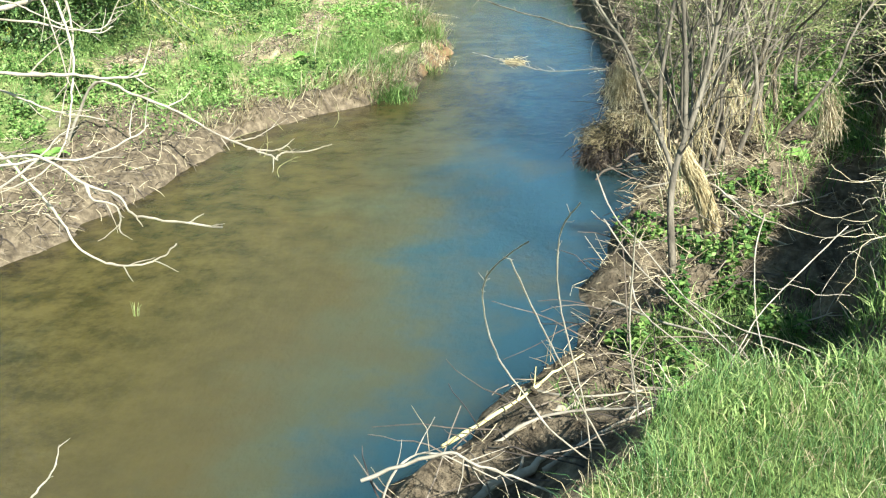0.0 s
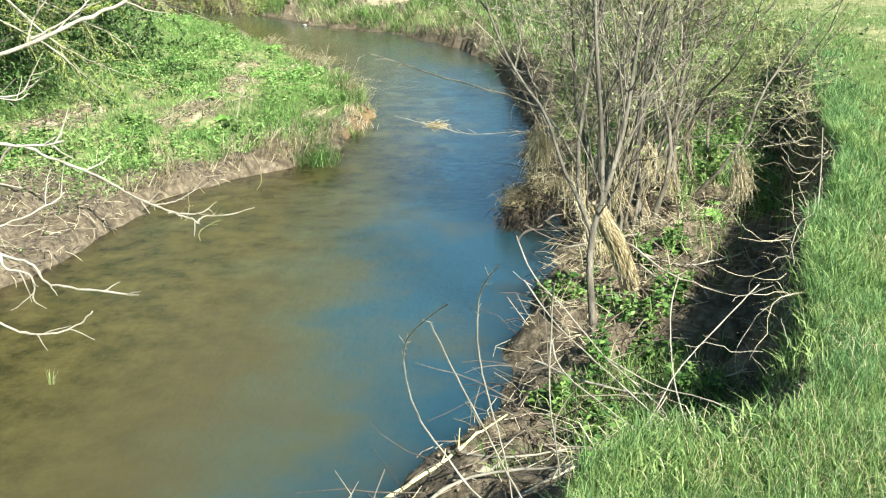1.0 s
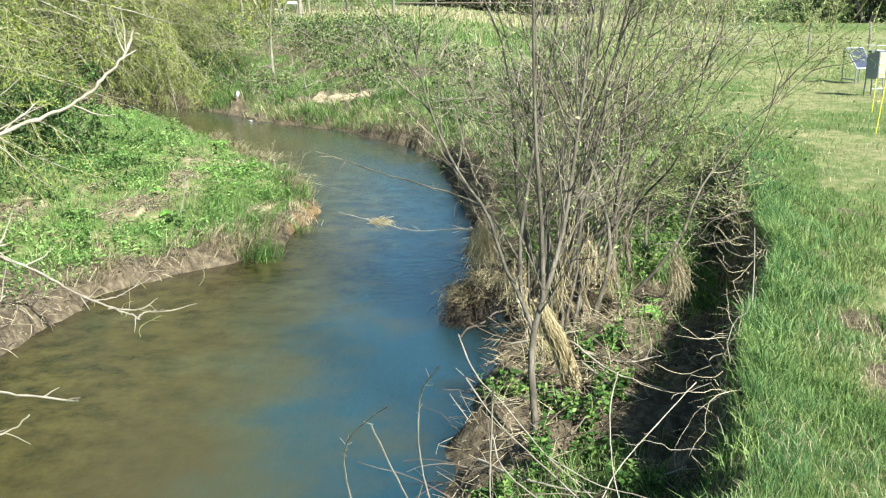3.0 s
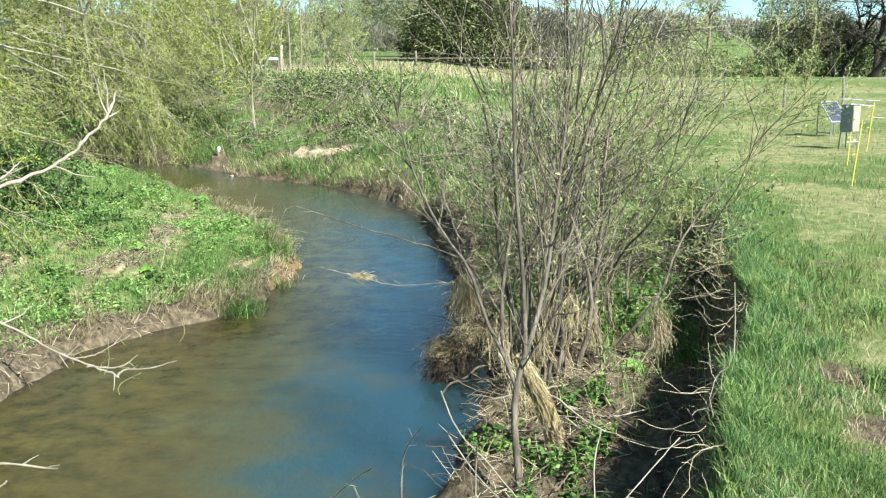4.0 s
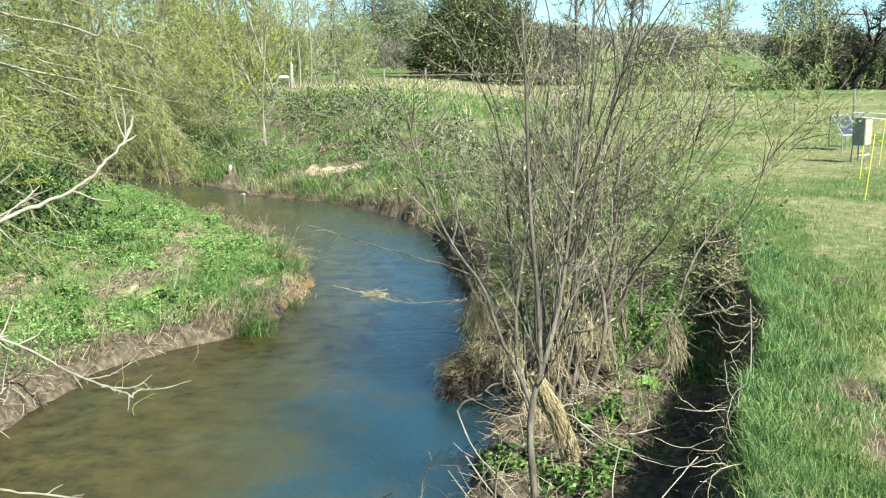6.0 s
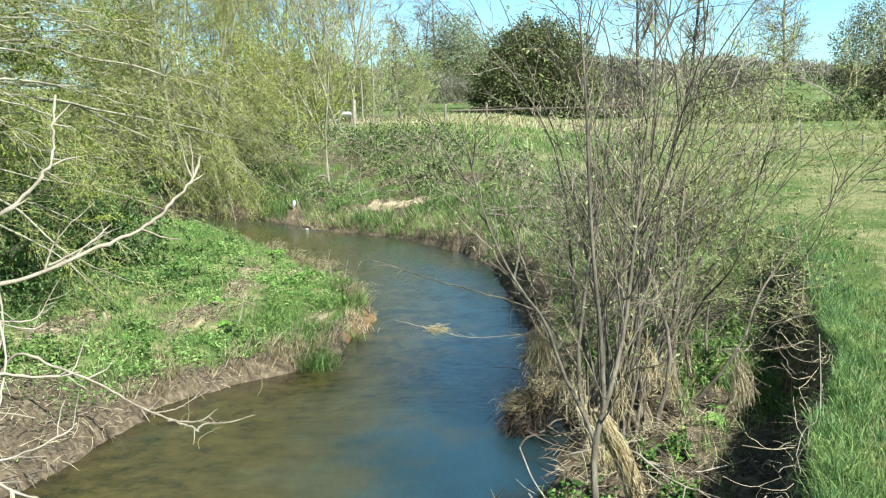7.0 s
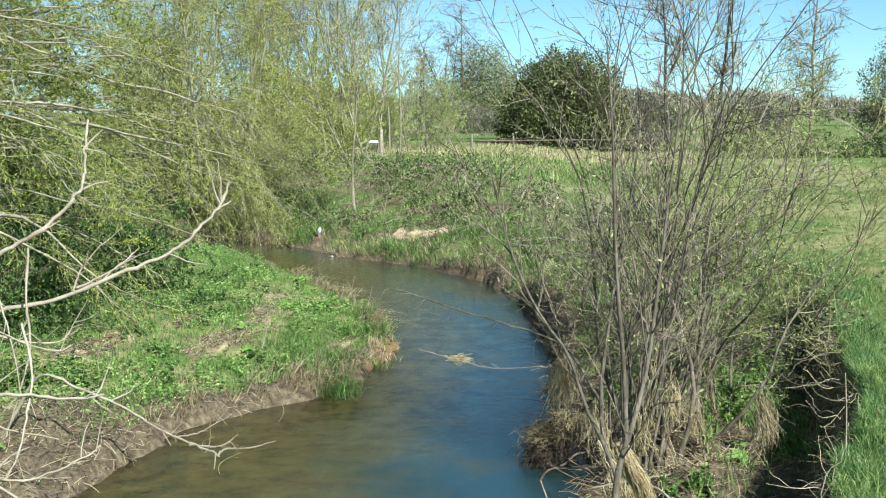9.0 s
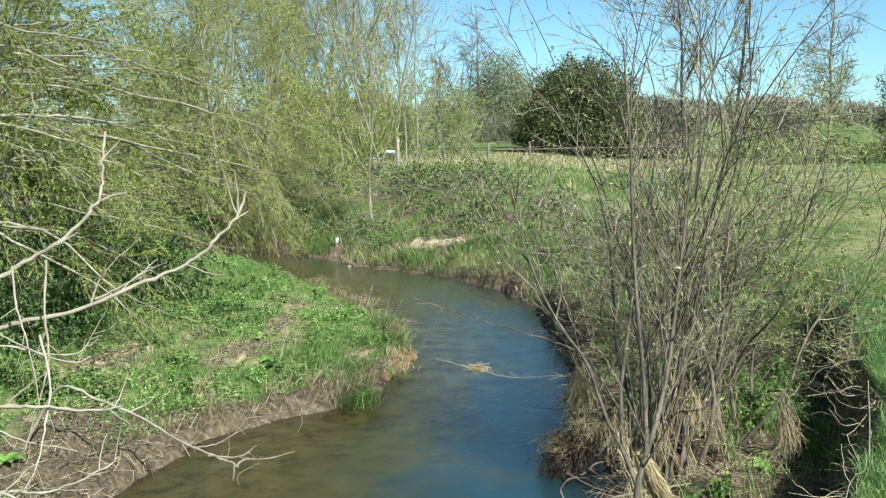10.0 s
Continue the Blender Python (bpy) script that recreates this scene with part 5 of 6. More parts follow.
branch("branch", [[(-1.69, 3.12, 3.39), (-1.64, 3.06, 3.30), (-1.60, 2.99, 3.23), (-1.59, 2.93, 3.16), (-1.58, 2.85, 3.06), (-1.61, 2.78, 2.98), (-1.69, 2.71, 2.94), (-1.9, 2.66, 2.86)],
                  [J, (-2.3, 3.4, 3.36), (-2.02, 3.38, 3.35), (-1.92, 3.38, 3.31), (-1.83, 3.38, 3.27), (-1.71, 3.38, 3.24), (-1.66, 3.40, 3.26)],
                  [(-2.3, 2.9, 2.5), (-1.85, 2.3, 2.05), (-1.67, 2.34, 2.09), (-1.60, 2.38, 2.14), (-1.56, 2.41, 2.20), (-1.55, 2.43, 2.25)],
                  [(-1.31, 2.40, 3.06), (-1.28, 2.37, 3.03), (-1.22, 2.37, 3.01), (-1.21, 2.35, 2.95)]], 0.004, M_PALE, over, 4, 0.07)
branch("branch", [[(-2.75, 3.8, 3.18), (-2.40, 4.00, 3.22), (-2.28, 4.05, 3.25), (-2.06, 4.12, 3.29), (-1.88, 4.18, 3.36), (-1.72, 4.24, 3.42), (-1.60, 4.30, 3.48), (-1.52, 4.36, 3.56), (-1.44, 4.42, 3.65), (-1.41, 4.47, 3.75)],
                  [(-2.8, 4.0, 3.25), (-2.43, 4.12, 3.41), (-2.29, 4.16, 3.49), (-2.13, 4.21, 3.59), (-2.03, 4.25, 3.70), (-1.99, 4.28, 3.77), (-1.99, 4.31, 3.89), (-1.99, 4.35, 4.03)]], 0.0115, M_PALE, over, 6, 0.16)
branch("branch", [[(-2.00, 4.15, 3.32), (-1.97, 4.17, 3.41), (-1.89, 4.19, 3.51)], [(-1.99, 4.16, 3.33), (-1.85, 4.23, 3.40), (-1.77, 4.30, 3.48)],
                  [(-2.24, 3.96, 3.5), (-2.21, 3.93, 3.32), (-2.16, 3.91, 3.16), (-2.12, 3.89, 2.93)], [(-2.14, 4.06, 3.51), (-2.14, 4.01, 3.31), (-2.11, 3.97, 3.13), (-2.13, 3.92, 2.98), (-2.18, 3.86, 2.77)],
                  [(-2.5, 3.9, 3.2), (-2.25, 3.91, 3.18), (-2.10, 3.95, 3.14), (-1.99, 4.00, 3.14), (-1.95, 4.04, 3.21)]], 0.0052, M_PALE, over, 6, 0.12)

# a fallen branch that hangs over the inner bank's edge
b = place(-6.3, 11.3, 0.0)
fallen = empty("fallen_branch", tuple(b), "bleached bare branch hanging from the bank over the water", "branch")
branch("branch", [[tuple(b - 0.05), (-5.81, 11.15, 1.10), (-5.33, 11.11, 0.99), (-4.88, 11.05, 0.85), (-4.44, 10.96, 0.64), (-4.10, 10.88, 0.51), (-3.73, 10.82, 0.40), (-3.57, 10.75, 0.35)]], 0.018, M_PALE, fallen, 5, 0.3)
branch("branch", [[(-4.14, 10.9, 0.50), (-3.88, 10.95, 0.54), (-3.66, 10.98, 0.66)], [(-3.95, 10.85, 0.44), (-3.60, 10.84, 0.43), (-3.39, 10.87, 0.56)],
                  [(-3.60, 10.77, 0.36), (-3.49, 10.80, 0.42), (-3.27, 10.83, 0.42), (-2.98, 10.90, 0.48)], [(-4.94, 11.08, 0.85), (-4.78, 11.2, 0.91), (-4.72, 11.27, 0.97)]], 0.010, M_PALE, fallen, 3, 0.15)

# dead canes that arch up from the near outer bank
canes = [
    [(0.11, 4.24, 0.96), (-0.19, 4.11, 1.26), (-0.35, 4.01, 1.56), (-0.44, 3.89, 1.80), (-0.47, 3.78, 2.03), (-0.46, 3.65, 2.21), (-0.41, 3.52, 2.35), (-0.31, 3.38, 2.49), (-0.26, 3.23, 2.58)],
    [(0.12, 4.24, 0.96), (-0.06, 4.05, 1.41), (-0.18, 3.84, 1.81), (-0.26, 3.61, 2.13), (-0.33, 3.38, 2.45)],
    [(-0.02, 4.22, 0.96), (-0.08, 4.19, 1.40), (-0.15, 4.13, 1.74), (-0.19, 4.03, 2.01), (-0.19, 3.94, 2.26), (-0.16, 3.81, 2.42), (-0.10, 3.68, 2.55)],
    [(0.21, 4.29, 1.04), (0.15, 4.18, 1.46), (0.11, 4.05, 1.81), (0.11, 3.97, 2.25), (0.11, 3.77, 2.44)],
    [(0.40, 3.99, 1.2), (0.48, 4.29, 1.35), (0.59, 4.56, 1.38), (0.72, 4.82, 1.42)],
    [(-0.05, 6.41, 1.72), (0.06, 6.16, 1.55), (0.25, 5.95, 1.41), (0.49, 5.71, 1.20), (0.74, 5.49, 1.05), (0.80, 5.31, 1.04), (0.84, 5.10, 0.97), (0.93, 4.92, 0.9)],
    [(0.48, 5.63, 1.24), (0.77, 5.47, 1.14), (1.00, 5.34, 1.14), (1.18, 5.19, 1.12), (1.3, 4.98, 1.1)],
    [(0.85, 5.50, 1.82), (0.80, 5.39, 1.66), (0.80, 5.26, 1.43), (0.83, 5.16, 1.24), (0.95, 4.95, 0.9)],
    [(1.48, 6.31, 1.44), (1.30, 6.05, 1.40), (0.94, 5.68, 1.19), (0.77, 5.39, 1.09), (0.5, 4.98, 0.8)],
    [(0.16, 5.82, 1.29), (0.22, 5.57, 1.19), (0.43, 5.34, 1.10), (0.64, 5.12, 1.02), (0.8, 4.88, 0.9)],
    [(0.0, 6.2, 1.5), (0.2, 5.9, 1.33), (0.5, 5.6, 1.15), (0.78, 5.3, 1.0), (0.95, 5.0, 0.95)],
]
for pts in canes:
    pts = [tuple(p) for p in pts]
    foot = pts[0] if pts[0][2] < pts[-1][2] else pts[-1]
    fz = float(height(np.array([foot[0]]), np.array([foot[1]]))[0])
    top = empty("dead_cane", (foot[0], foot[1], fz), "thin bleached dead bramble cane arching above the bank", "cane", "dead canes on the near bank")
    end = [(foot[0] + 0.02, foot[1] - 0.02, fz - 0.06)]
    line = end + pts if foot is pts[0] else pts + end
    branch("cane", [line], 0.0042, M_PALE, top, 9, 0.05, 0.0028)


def lying(name, label, category, pts, r, mat, spurs=2, group=""):
    top = empty(name, pts[0], label, category, group)
    branch(name.split("_")[-1], [pts], r, mat, top, spurs, 0.2)


lying("yellow_cane", "long yellowish dead cane leaning down to the water", "cane", [(-0.99, 5.69, 0.12), (-0.57, 6.02, 0.24), (-0.33, 6.31, 0.31), (-0.11, 6.58, 0.33)], 0.014, M_CANE)
lying("driftwood_log", "weathered grey log lying on the muddy shelf", "log", [(-0.95, 4.8, 0.16), (-0.60, 5.05, 0.27), (-0.22, 5.28, 0.38)], 0.045, M_PALE)
lying("driftwood_log", "short broken pale log on the muddy shelf", "log", [(-0.34, 5.86, 0.27), (-0.12, 5.92, 0.33)], 0.035, M_PALE, 0)
lying("drift_branch", "bleached twiggy drift branch near the water", "branch", [(-1.2, 4.40, 0.75), (-0.76, 4.39, 0.95), (-0.61, 4.33, 0.94), (-0.38, 4.29, 0.89), (-0.15, 4.2, 0.85)], 0.010, M_PALE, 8)
lying("drift_branch", "bleached twiggy drift branch near the water", "branch", [(-1.15, 4.35, 0.3), (-1.05, 4.40, 0.76), (-0.85, 4.49, 0.88), (-0.5, 4.4, 0.8)], 0.008, M_PALE, 8)
lying("long_cane", "long pale bent cane resting on the shelf", "cane", [(0.86, 9.10, 0.75), (0.99, 8.83, 0.77), (1.26, 8.52, 0.65), (1.72, 8.24, 0.58)], 0.012, M_PALE)
lying("long_cane", "long pale bent cane resting on the shelf", "cane", [(1.05, 8.85, 0.60), (1.31, 8.51, 0.49), (1.63, 8.20, 0.47)], 0.011, M_PALE)
lying("reaching_branch", "thin bare branch reaching far out over the water", "branch", [(0.7, 12.2, 0.5), (0.30, 12.80, 1.07), (0.05, 13.29, 1.14), (-0.51, 13.76, 1.23), (-1.31, 14.20, 1.37), (-2.16, 14.65, 1.57)], 0.016, M_TWIG, 16)
WAD_LINE = [(0.55, 14.2, 0.30), (0.15, 14.83, 0.38), (-0.77, 14.81, 0.37), (-1.27, 14.83, 0.48), (-1.88, 14.86, 0.63)]
lying("snagged_branch", "thin pale branch across the water with a snagged straw wad", "branch", WAD_LINE, 0.010, M_PALE, 6)
wad = empty("straw_wad", (-1.27, 14.83, 0.45), "wad of pale flood straw caught on a branch above the water", "straw")
part("wad", strand_mass(150, (-1.30, 14.83, 0.50), (0.07, 0.045, 0.022), (1.6, 0.1, -0.1), 0.10, 0.005, wander=0.15), M_GOLD, wad, kind="stuff")

lying("drift_branch", "bleached drift branch lying across the shelf", "branch", [(-0.7, 5.5, 0.22), (-0.35, 5.6, 0.42), (0.1, 5.45, 0.6), (0.4, 5.2, 0.8)], 0.012, M_PALE, 5)
lying("drift_branch", "bleached drift branch lying across the shelf", "branch", [(-0.5, 6.2, 0.25), (-0.1, 5.9, 0.4), (0.35, 5.85, 0.5), (0.8, 5.5, 0.7)], 0.01, M_PALE, 5)
lying("drift_branch", "bleached drift branch lying across the shelf", "branch", [(0.1, 7.4, 0.35), (0.5, 6.9, 0.42), (1.0, 6.6, 0.5), (1.5, 6.5, 0.75)], 0.011, M_PALE, 5)
lying("drift_branch", "bleached drift branch lying across the shelf", "branch", [(-0.3, 5.0, 0.45), (0.0, 5.3, 0.52), (0.4, 5.7, 0.5)], 0.014, M_PALE, 5)
lying("drift_branch", "bleached drift branch lying across the shelf", "branch", [(1.1, 9.4, 0.5), (1.5, 9.2, 0.48), (2.0, 9.3, 0.55)], 0.013, M_PALE, 5)
lying("drift_branch", "bleached drift branch lying across the shelf", "branch", [(0.4, 10.0, 0.35), (0.9, 9.9, 0.5), (1.5, 10.2, 0.5)], 0.012, M_PALE, 5)
# straw and leaning stump below the shrub
st = empty("leaning_stump", tuple(place(1.02, 9.02)), "leaning old stem wrapped in pale flood straw", "stump")
sp = smooth_line([tuple(place(1.03, 9.0, -0.15)), (0.86, 8.93, 0.7), (0.72, 8.83, 0.98), (0.62, 8.76, 1.22)], 12)
part("stem", tubes(sp[None], taper(0.062, 0.034, 12), 8), M_OLDSTEM, st, smooth=True)
part("straw_wrap", wrap(sp, 700, 0.062, 0.3, 0.98), M_GOLD, st, "golden flood straw combed along the stem", kind="stuff")
for i in range(0, len(S2[0]), 3):
    part("straw_wrap", wrap(S2[0][i], 38, 0.045, 0.04, 0.20 + 0.12 * rng.uniform(), 0.022), M_GOLD if i % 2 else M_STRAW, shrub, "dead flood straw caught round the stem", kind="stuff")
cs = empty("curved_stem", tuple(place(1.79, 11.09)), "smooth curved sallow stem rising from the shelf", "stem")
part("stem", tubes(smooth_line([tuple(place(1.85, 11.0, -0.15)), (1.68, 11.12, 0.6), (1.62, 11.2, 0.85), (1.66, 11.37, 1.32), (1.72, 11.53, 1.86), (1.75, 11.7, 2.6), (1.95, 11.8, 3.6)], 20)[None], taper(0.045, 0.012, 20), 7), M_BARK, cs, smooth=True)
for x, y, z, sx, sz, n, L in ((0.22, 13.0, 0.78, 0.08, 0.08, 280, 0.42), (0.95, 10.4, 0.9, 0.05, 0.12, 50, 0.35), (1.3, 10.7, 1.15, 0.06, 0.14, 60, 0.35), (1.15, 11.3, 1.2, 0.06, 0.14, 60, 0.35), (1.55, 11.0, 0.9, 0.05, 0.12, 50, 0.3),
                              (2.2, 10.6, 1.05, 0.05, 0.10, 170, 0.34), (0.55, 11.6, 0.6, 0.08, 0.10, 50, 0.3), (0.75, 9.6, 0.6, 0.08, 0.08, 60, 0.3), (0.4, 12.2, 0.4, 0.12, 0.08, 70, 0.28)):
    h = empty("hanging_straw", (x, y, z - 0.4), "bundle of dead flood straw hung up in the stems", "straw", "flood straw bundles")
    part("straw", strand_mass(n, (x, y, z), (sx, sx, sz), (0.4 * rng.normal(), 0.3 * rng.normal(), -2.2), L, 0.0035, wander=0.22, up=-0.15), M_STRAW if x > 2 else M_GOLD, h, kind="stuff")

# dark dead bramble below and behind the shrub
for x, y, sx, sy, sz, n in ((2.3, 14.6, 0.6, 0.9, 0.25, 480), (1.1, 16.3, 0.5, 0.8, 0.2, 420), (3.25, 12.7, 0.12, 0.5, 0.06, 90), (3.5, 14.2, 0.2, 0.7, 0.1, 180), (3.4, 15.6, 0.3, 0.7, 0.2, 260)):
    p = place(x, y)
    bt = empty("dead_bramble", tuple(p), "dark tangled mound of dead bramble on the shelf", "bramble", "dead bramble mounds")
    s = np.c_[x + rng.normal(size=n) * sx, y + rng.normal(size=n) * sy, np.zeros(n)]
    s[:, 2] = np.maximum(height(s[:, 0], s[:, 1]), 0.1) + np.abs(rng.normal(size=n)) * sz
    Q = grow(s, np.c_[rng.normal(size=(n, 2)), rng.uniform(-0.2, 0.9, n)], 0.7 * rng.uniform(0.4, 1.3, n), 6, 0.2, -0.08)
    part("stem_mass", tubes(Q, taper(np.full(n, 0.0048), 0.0025, 6), 3), M_ROOT, bt, kind="stuff")
    if x > 3:
        i, p, d, f = spots(Q, 5 * n, 0.2, 1.0)
        part("foliage", leaves(p, aside(d, 30, 80), 0.05 * rng.uniform(0.6, 1.4, 5 * n), 0.034, 0.6), M_BRAMBLE, bt, "sparse green bramble leaves", kind="stuff")

# root clump standing in the water
cl = empty("root_clump", (-0.15, 11.3, 0.0), "dark root clump with dead sedge standing in the water", "root clump")
part("clump", strand_mass(560, (-0.02, 11.75, 0.14), (0.10, 0.12, 0.07), (-0.5, -0.25, -0.5), 0.22, 0.0055, wander=0.32, up=-0.10), M_WETROOT, cl, kind="stuff")
part("clump", strand_mass(520, (0.14, 12.0, 0.24), (0.10, 0.14, 0.09), (-0.3, -0.25, -0.4), 0.24, 0.0055, wander=0.30, up=-0.08), M_WETROOT, cl, kind="stuff")
part("sedge", strand_mass(560, (0.03, 11.9, 0.30), (0.12, 0.13, 0.07), (-0.6, -0.3, 0.3), 0.22, 0.0036, wander=0.28, up=-0.3), M_SEDGE, cl, kind="stuff")
part("sedge", strand_mass(240, (0.22, 12.15, 0.42), (0.08, 0.1, 0.06), (-0.4, -0.3, 0.2), 0.22, 0.0036, wander=0.28, up=-0.35), M_GOLD, cl, "pale dead sedge on top of the clump", kind="stuff")
part("root", tubes(smooth_line([(-0.1, 11.2, -0.05), (0.02, 11.25, 0.1), (0.22, 11.2, 0.14), (0.5, 11.1, 0.22)], 10)[None], taper(0.012, 0.007, 10), 6), M_ROOT, cl, smooth=True)
part("root", tubes(smooth_line([(0.0, 11.35, 0.05), (0.2, 11.4, 0.12), (0.35, 11.6, 0.18), (0.6, 11.6, 0.2)], 10)[None], taper(0.014, 0.008, 10), 6), M_ROOT, cl, smooth=True)

# litter on the shelf
s2 = scatter(27000, -1.2, 4.0, 4.6, 17, lambda x, y, L: ~L[4] & ~L[5] & ~L[6] & (L[9] > 0.25) & (rng.uniform(0, 1, len(x)) < np.clip(0.45 + 0.6 * wobble(x, y, 0.7, 61), 0.1, 1) * (0.3 + 0.7 * step(y, 6.2, 8.5)) * (0.12 + 0.88 * step(L[9] + 0.5 * wobble(x, y, 0.6, 62), 0.8, 1.5))))
s2[:, 2] += 0.015
Q = grow(s2, np.c_[rng.normal(size=(len(s2), 2)), rng.uniform(-0.05, 0.5, len(s2))], 0.26 * rng.uniform(0.3, 1.4, len(s2)), 3, 0.25, -0.06)
ob = part("straw_litter", tubes(Q, taper(np.full(len(s2), 0.0035), 0.002, 3), 3), M_STRAW)
tagged(ob, "flood litter of straw and dead stalks on the shelf", "litter", kind="stuff")
s3 = scatter(2600, -1.2, 4.0, 4.4, 17, lambda x, y, L: ~L[4] & ~L[5] & ~L[6] & (L[9] > 0.15) & (rng.uniform(0, 1, len(x)) < 0.4 * (0.4 + 0.6 * step(L[9], 0.8, 1.5))))
s3[:, 2] += 0.03
Q = grow(s3, np.c_[rng.normal(size=(len(s3), 2)), rng.uniform(0, 0.5, len(s3))], 0.6 * rng.uniform(0.3, 1.5, len(s3)), 6, 0.15, -0.06)
ob = part("twig_litter", tubes(Q, taper(np.full(len(s3), 0.006), 0.003, 6), 4), M_ROOT)
tagged(ob, "dark fallen twigs strewn over the shelf", "litter", kind="stuff")

# dead roots and twigs that hang down the bank's face
for x, y, n in ((1.70, 6.6, 16), (1.98, 7.4, 6), (2.3, 8.2, 9), (2.55, 9.0, 8), (2.75, 9.8, 6), (2.95, 10.6, 7), (3.15, 11.5, 9), (3.35, 12.4, 12), (3.6, 13.6, 14), (1.4, 5.6, 4)):
    z = float(height(np.array([x + 0.25]), np.array([y]))[0])
    h = empty("dead_tangle", (x + 0.1, y, z), "bleached tangle of dead roots hanging down the bank face", "roots", "dead tangles on the bank face")
    s = np.array([x + 0.05, y, z - 0.05]) + rng.normal(size=(n, 3)) * np.array([0.08, 0.22, 0.10])
    Q = grow(s, unit(np.c_[-0.7 + 0.6 * rng.normal(size=n), 1.0 * rng.normal(size=n), -0.5 + 0.6 * rng.normal(size=n)]), 0.55 * rng.uniform(0.25, 1.5, n), 9, 0.27, 0.10)
    R = taper(np.full(n, 0.0034), 0.0016, 9)
    for i in range(n):
        part("root", tubes(Q[i:i + 1], R[i:i + 1], 5), M_PALE if i % 3 == 0 else M_STRAW, h, smooth=True)

# ---------------------------------------------------------------- single plants


def nettle(x, y, n, tall, mat=M_NETTLE, name="nettle_clump", label="clump of young green nettles on the shelf"):
    at = place(x, y)
    top = empty(name, tuple(at), label, "nettles", "nettle clumps")
    s = at + np.c_[rng.normal(size=(n, 2)) * 0.13, np.full(n, -0.02)]
    s[:, 2] = height(s[:, 0], s[:, 1]) - 0.02
    Q = grow(s, np.c_[rng.normal(size=(n, 2)) * 0.22, np.ones(n)], tall * rng.uniform(0.5, 1.2, n), 6, 0.05, 0.05)
    part("stalk_mass", tubes(Q, taper(np.full(n, 0.0035), 0.002, 6), 4), M_OLIVE, top, kind="stuff")
    i, p, d, f = spots(Q, n * 16, 0.15, 1.0)
    w = unit(np.c_[rng.normal(size=(n * 16, 2)), rng.uniform(-0.15, 0.5, n * 16)])
    part("foliage", leaves(p, w, (0.085 - 0.035 * f) * rng.uniform(0.7, 1.3, n * 16), 0.045 * (1.2 - 0.5 * f), 1.6), mat, top, kind="stuff")


s4 = scatter(22000, -0.3, 1.9, 4.2, 7.4, lambda x, y, L: ~L[4] & ~L[5] & ~L[6] & (L[8] > 0.3) & (rng.uniform(0, 1, len(x)) < np.clip(0.05 + 0.7 * wobble(x, y, 0.5, 63) + 0.3 * step(-L[9], -0.3, -0.05), 0, 1)))
ob = part("slope_grass", blades(s4, 0.16 * rng.uniform(0.4, 1.5, len(s4)), 0.007, 0.8), M_GRASS)
tagged(ob, "patchy green grass on the near slope", "grass", kind="stuff")
s5 = scatter(26000, 0.2, 4.0, 6, 24, lambda x, y, L: ~L[4] & ~L[5] & ~L[6] & (L[8] > 0.5) & (rng.uniform(0, 1, len(x)) < np.clip(0.1 + 0.9 * wobble(x, y, 0.7, 64) + 0.5 * step(y, 11.5, 14) - 0.5 * (L[9] < 0.7) * (y < 11), 0, 1)))
ob = part("shelf_grass", blades(s5, 0.22 * rng.uniform(0.4, 1.5, len(s5)), 0.009, 0.8), M_GRASS)
tagged(ob, "thin green grass on the shaded shelf", "grass", kind="stuff")
s7 = scatter(9000, 1.65, 2.9, 10.2, 14.5, lambda x, y, L: ~L[4] & ~L[5] & ~L[6] & (L[9] > 0.35) & (rng.uniform(0, 1, len(x)) < np.clip(0.35 + 0.9 * wobble(x, y, 0.5, 67), 0, 0.9)))
ob = part("hollow_grass", blades(s7, 0.24 * rng.uniform(0.4, 1.5, len(s7)), 0.011, 0.9), M_FRESH)
tagged(ob, "fresh green grass in the hollow below the bank", "grass", kind="stuff")
g8 = scatter(40000, -0.6, 3.2, 3.2, 9, lambda x, y, L: L[5] & (L[9] < 1.4) & (rng.uniform(0, 1, len(x)) < np.clip(0.16 + 0.12 * step(-y, -6, -4.5) + 0.35 * wobble(x, y, 0.4, 66), 0, 1)))
ob = part("dry_verge_grass", blades(g8, 0.11 * rng.uniform(0.4, 1.5, len(g8)), 0.0035, 1.0), M_GRASS_DRY)
tagged(ob, "pale dead blades mixed into the verge", "grass", kind="stuff")
s6 = scatter(40000, 0.2, 4.3, 4.4, 17, lambda x, y, L: ~L[4] & ~L[5] & ~L[6] & (L[9] < 0.55) & (L[9] > 0.04) & (rng.uniform(0, 1, len(x)) < np.clip(0.02 + 0.6 * wobble(x, y, 0.5, 65) + 0.3 * step(y, 11, 13), 0, 0.6)))
ob = part("cliff_grass", blades(s6, 0.20 * rng.uniform(0.4, 1.5, len(s6)), 0.006, 1.4, np.array([-1.2, -0.2, 0])), M_GRASS_DRY)
tagged(ob, "brown dead grass and roots hanging down the bank face", "grass", kind="stuff")
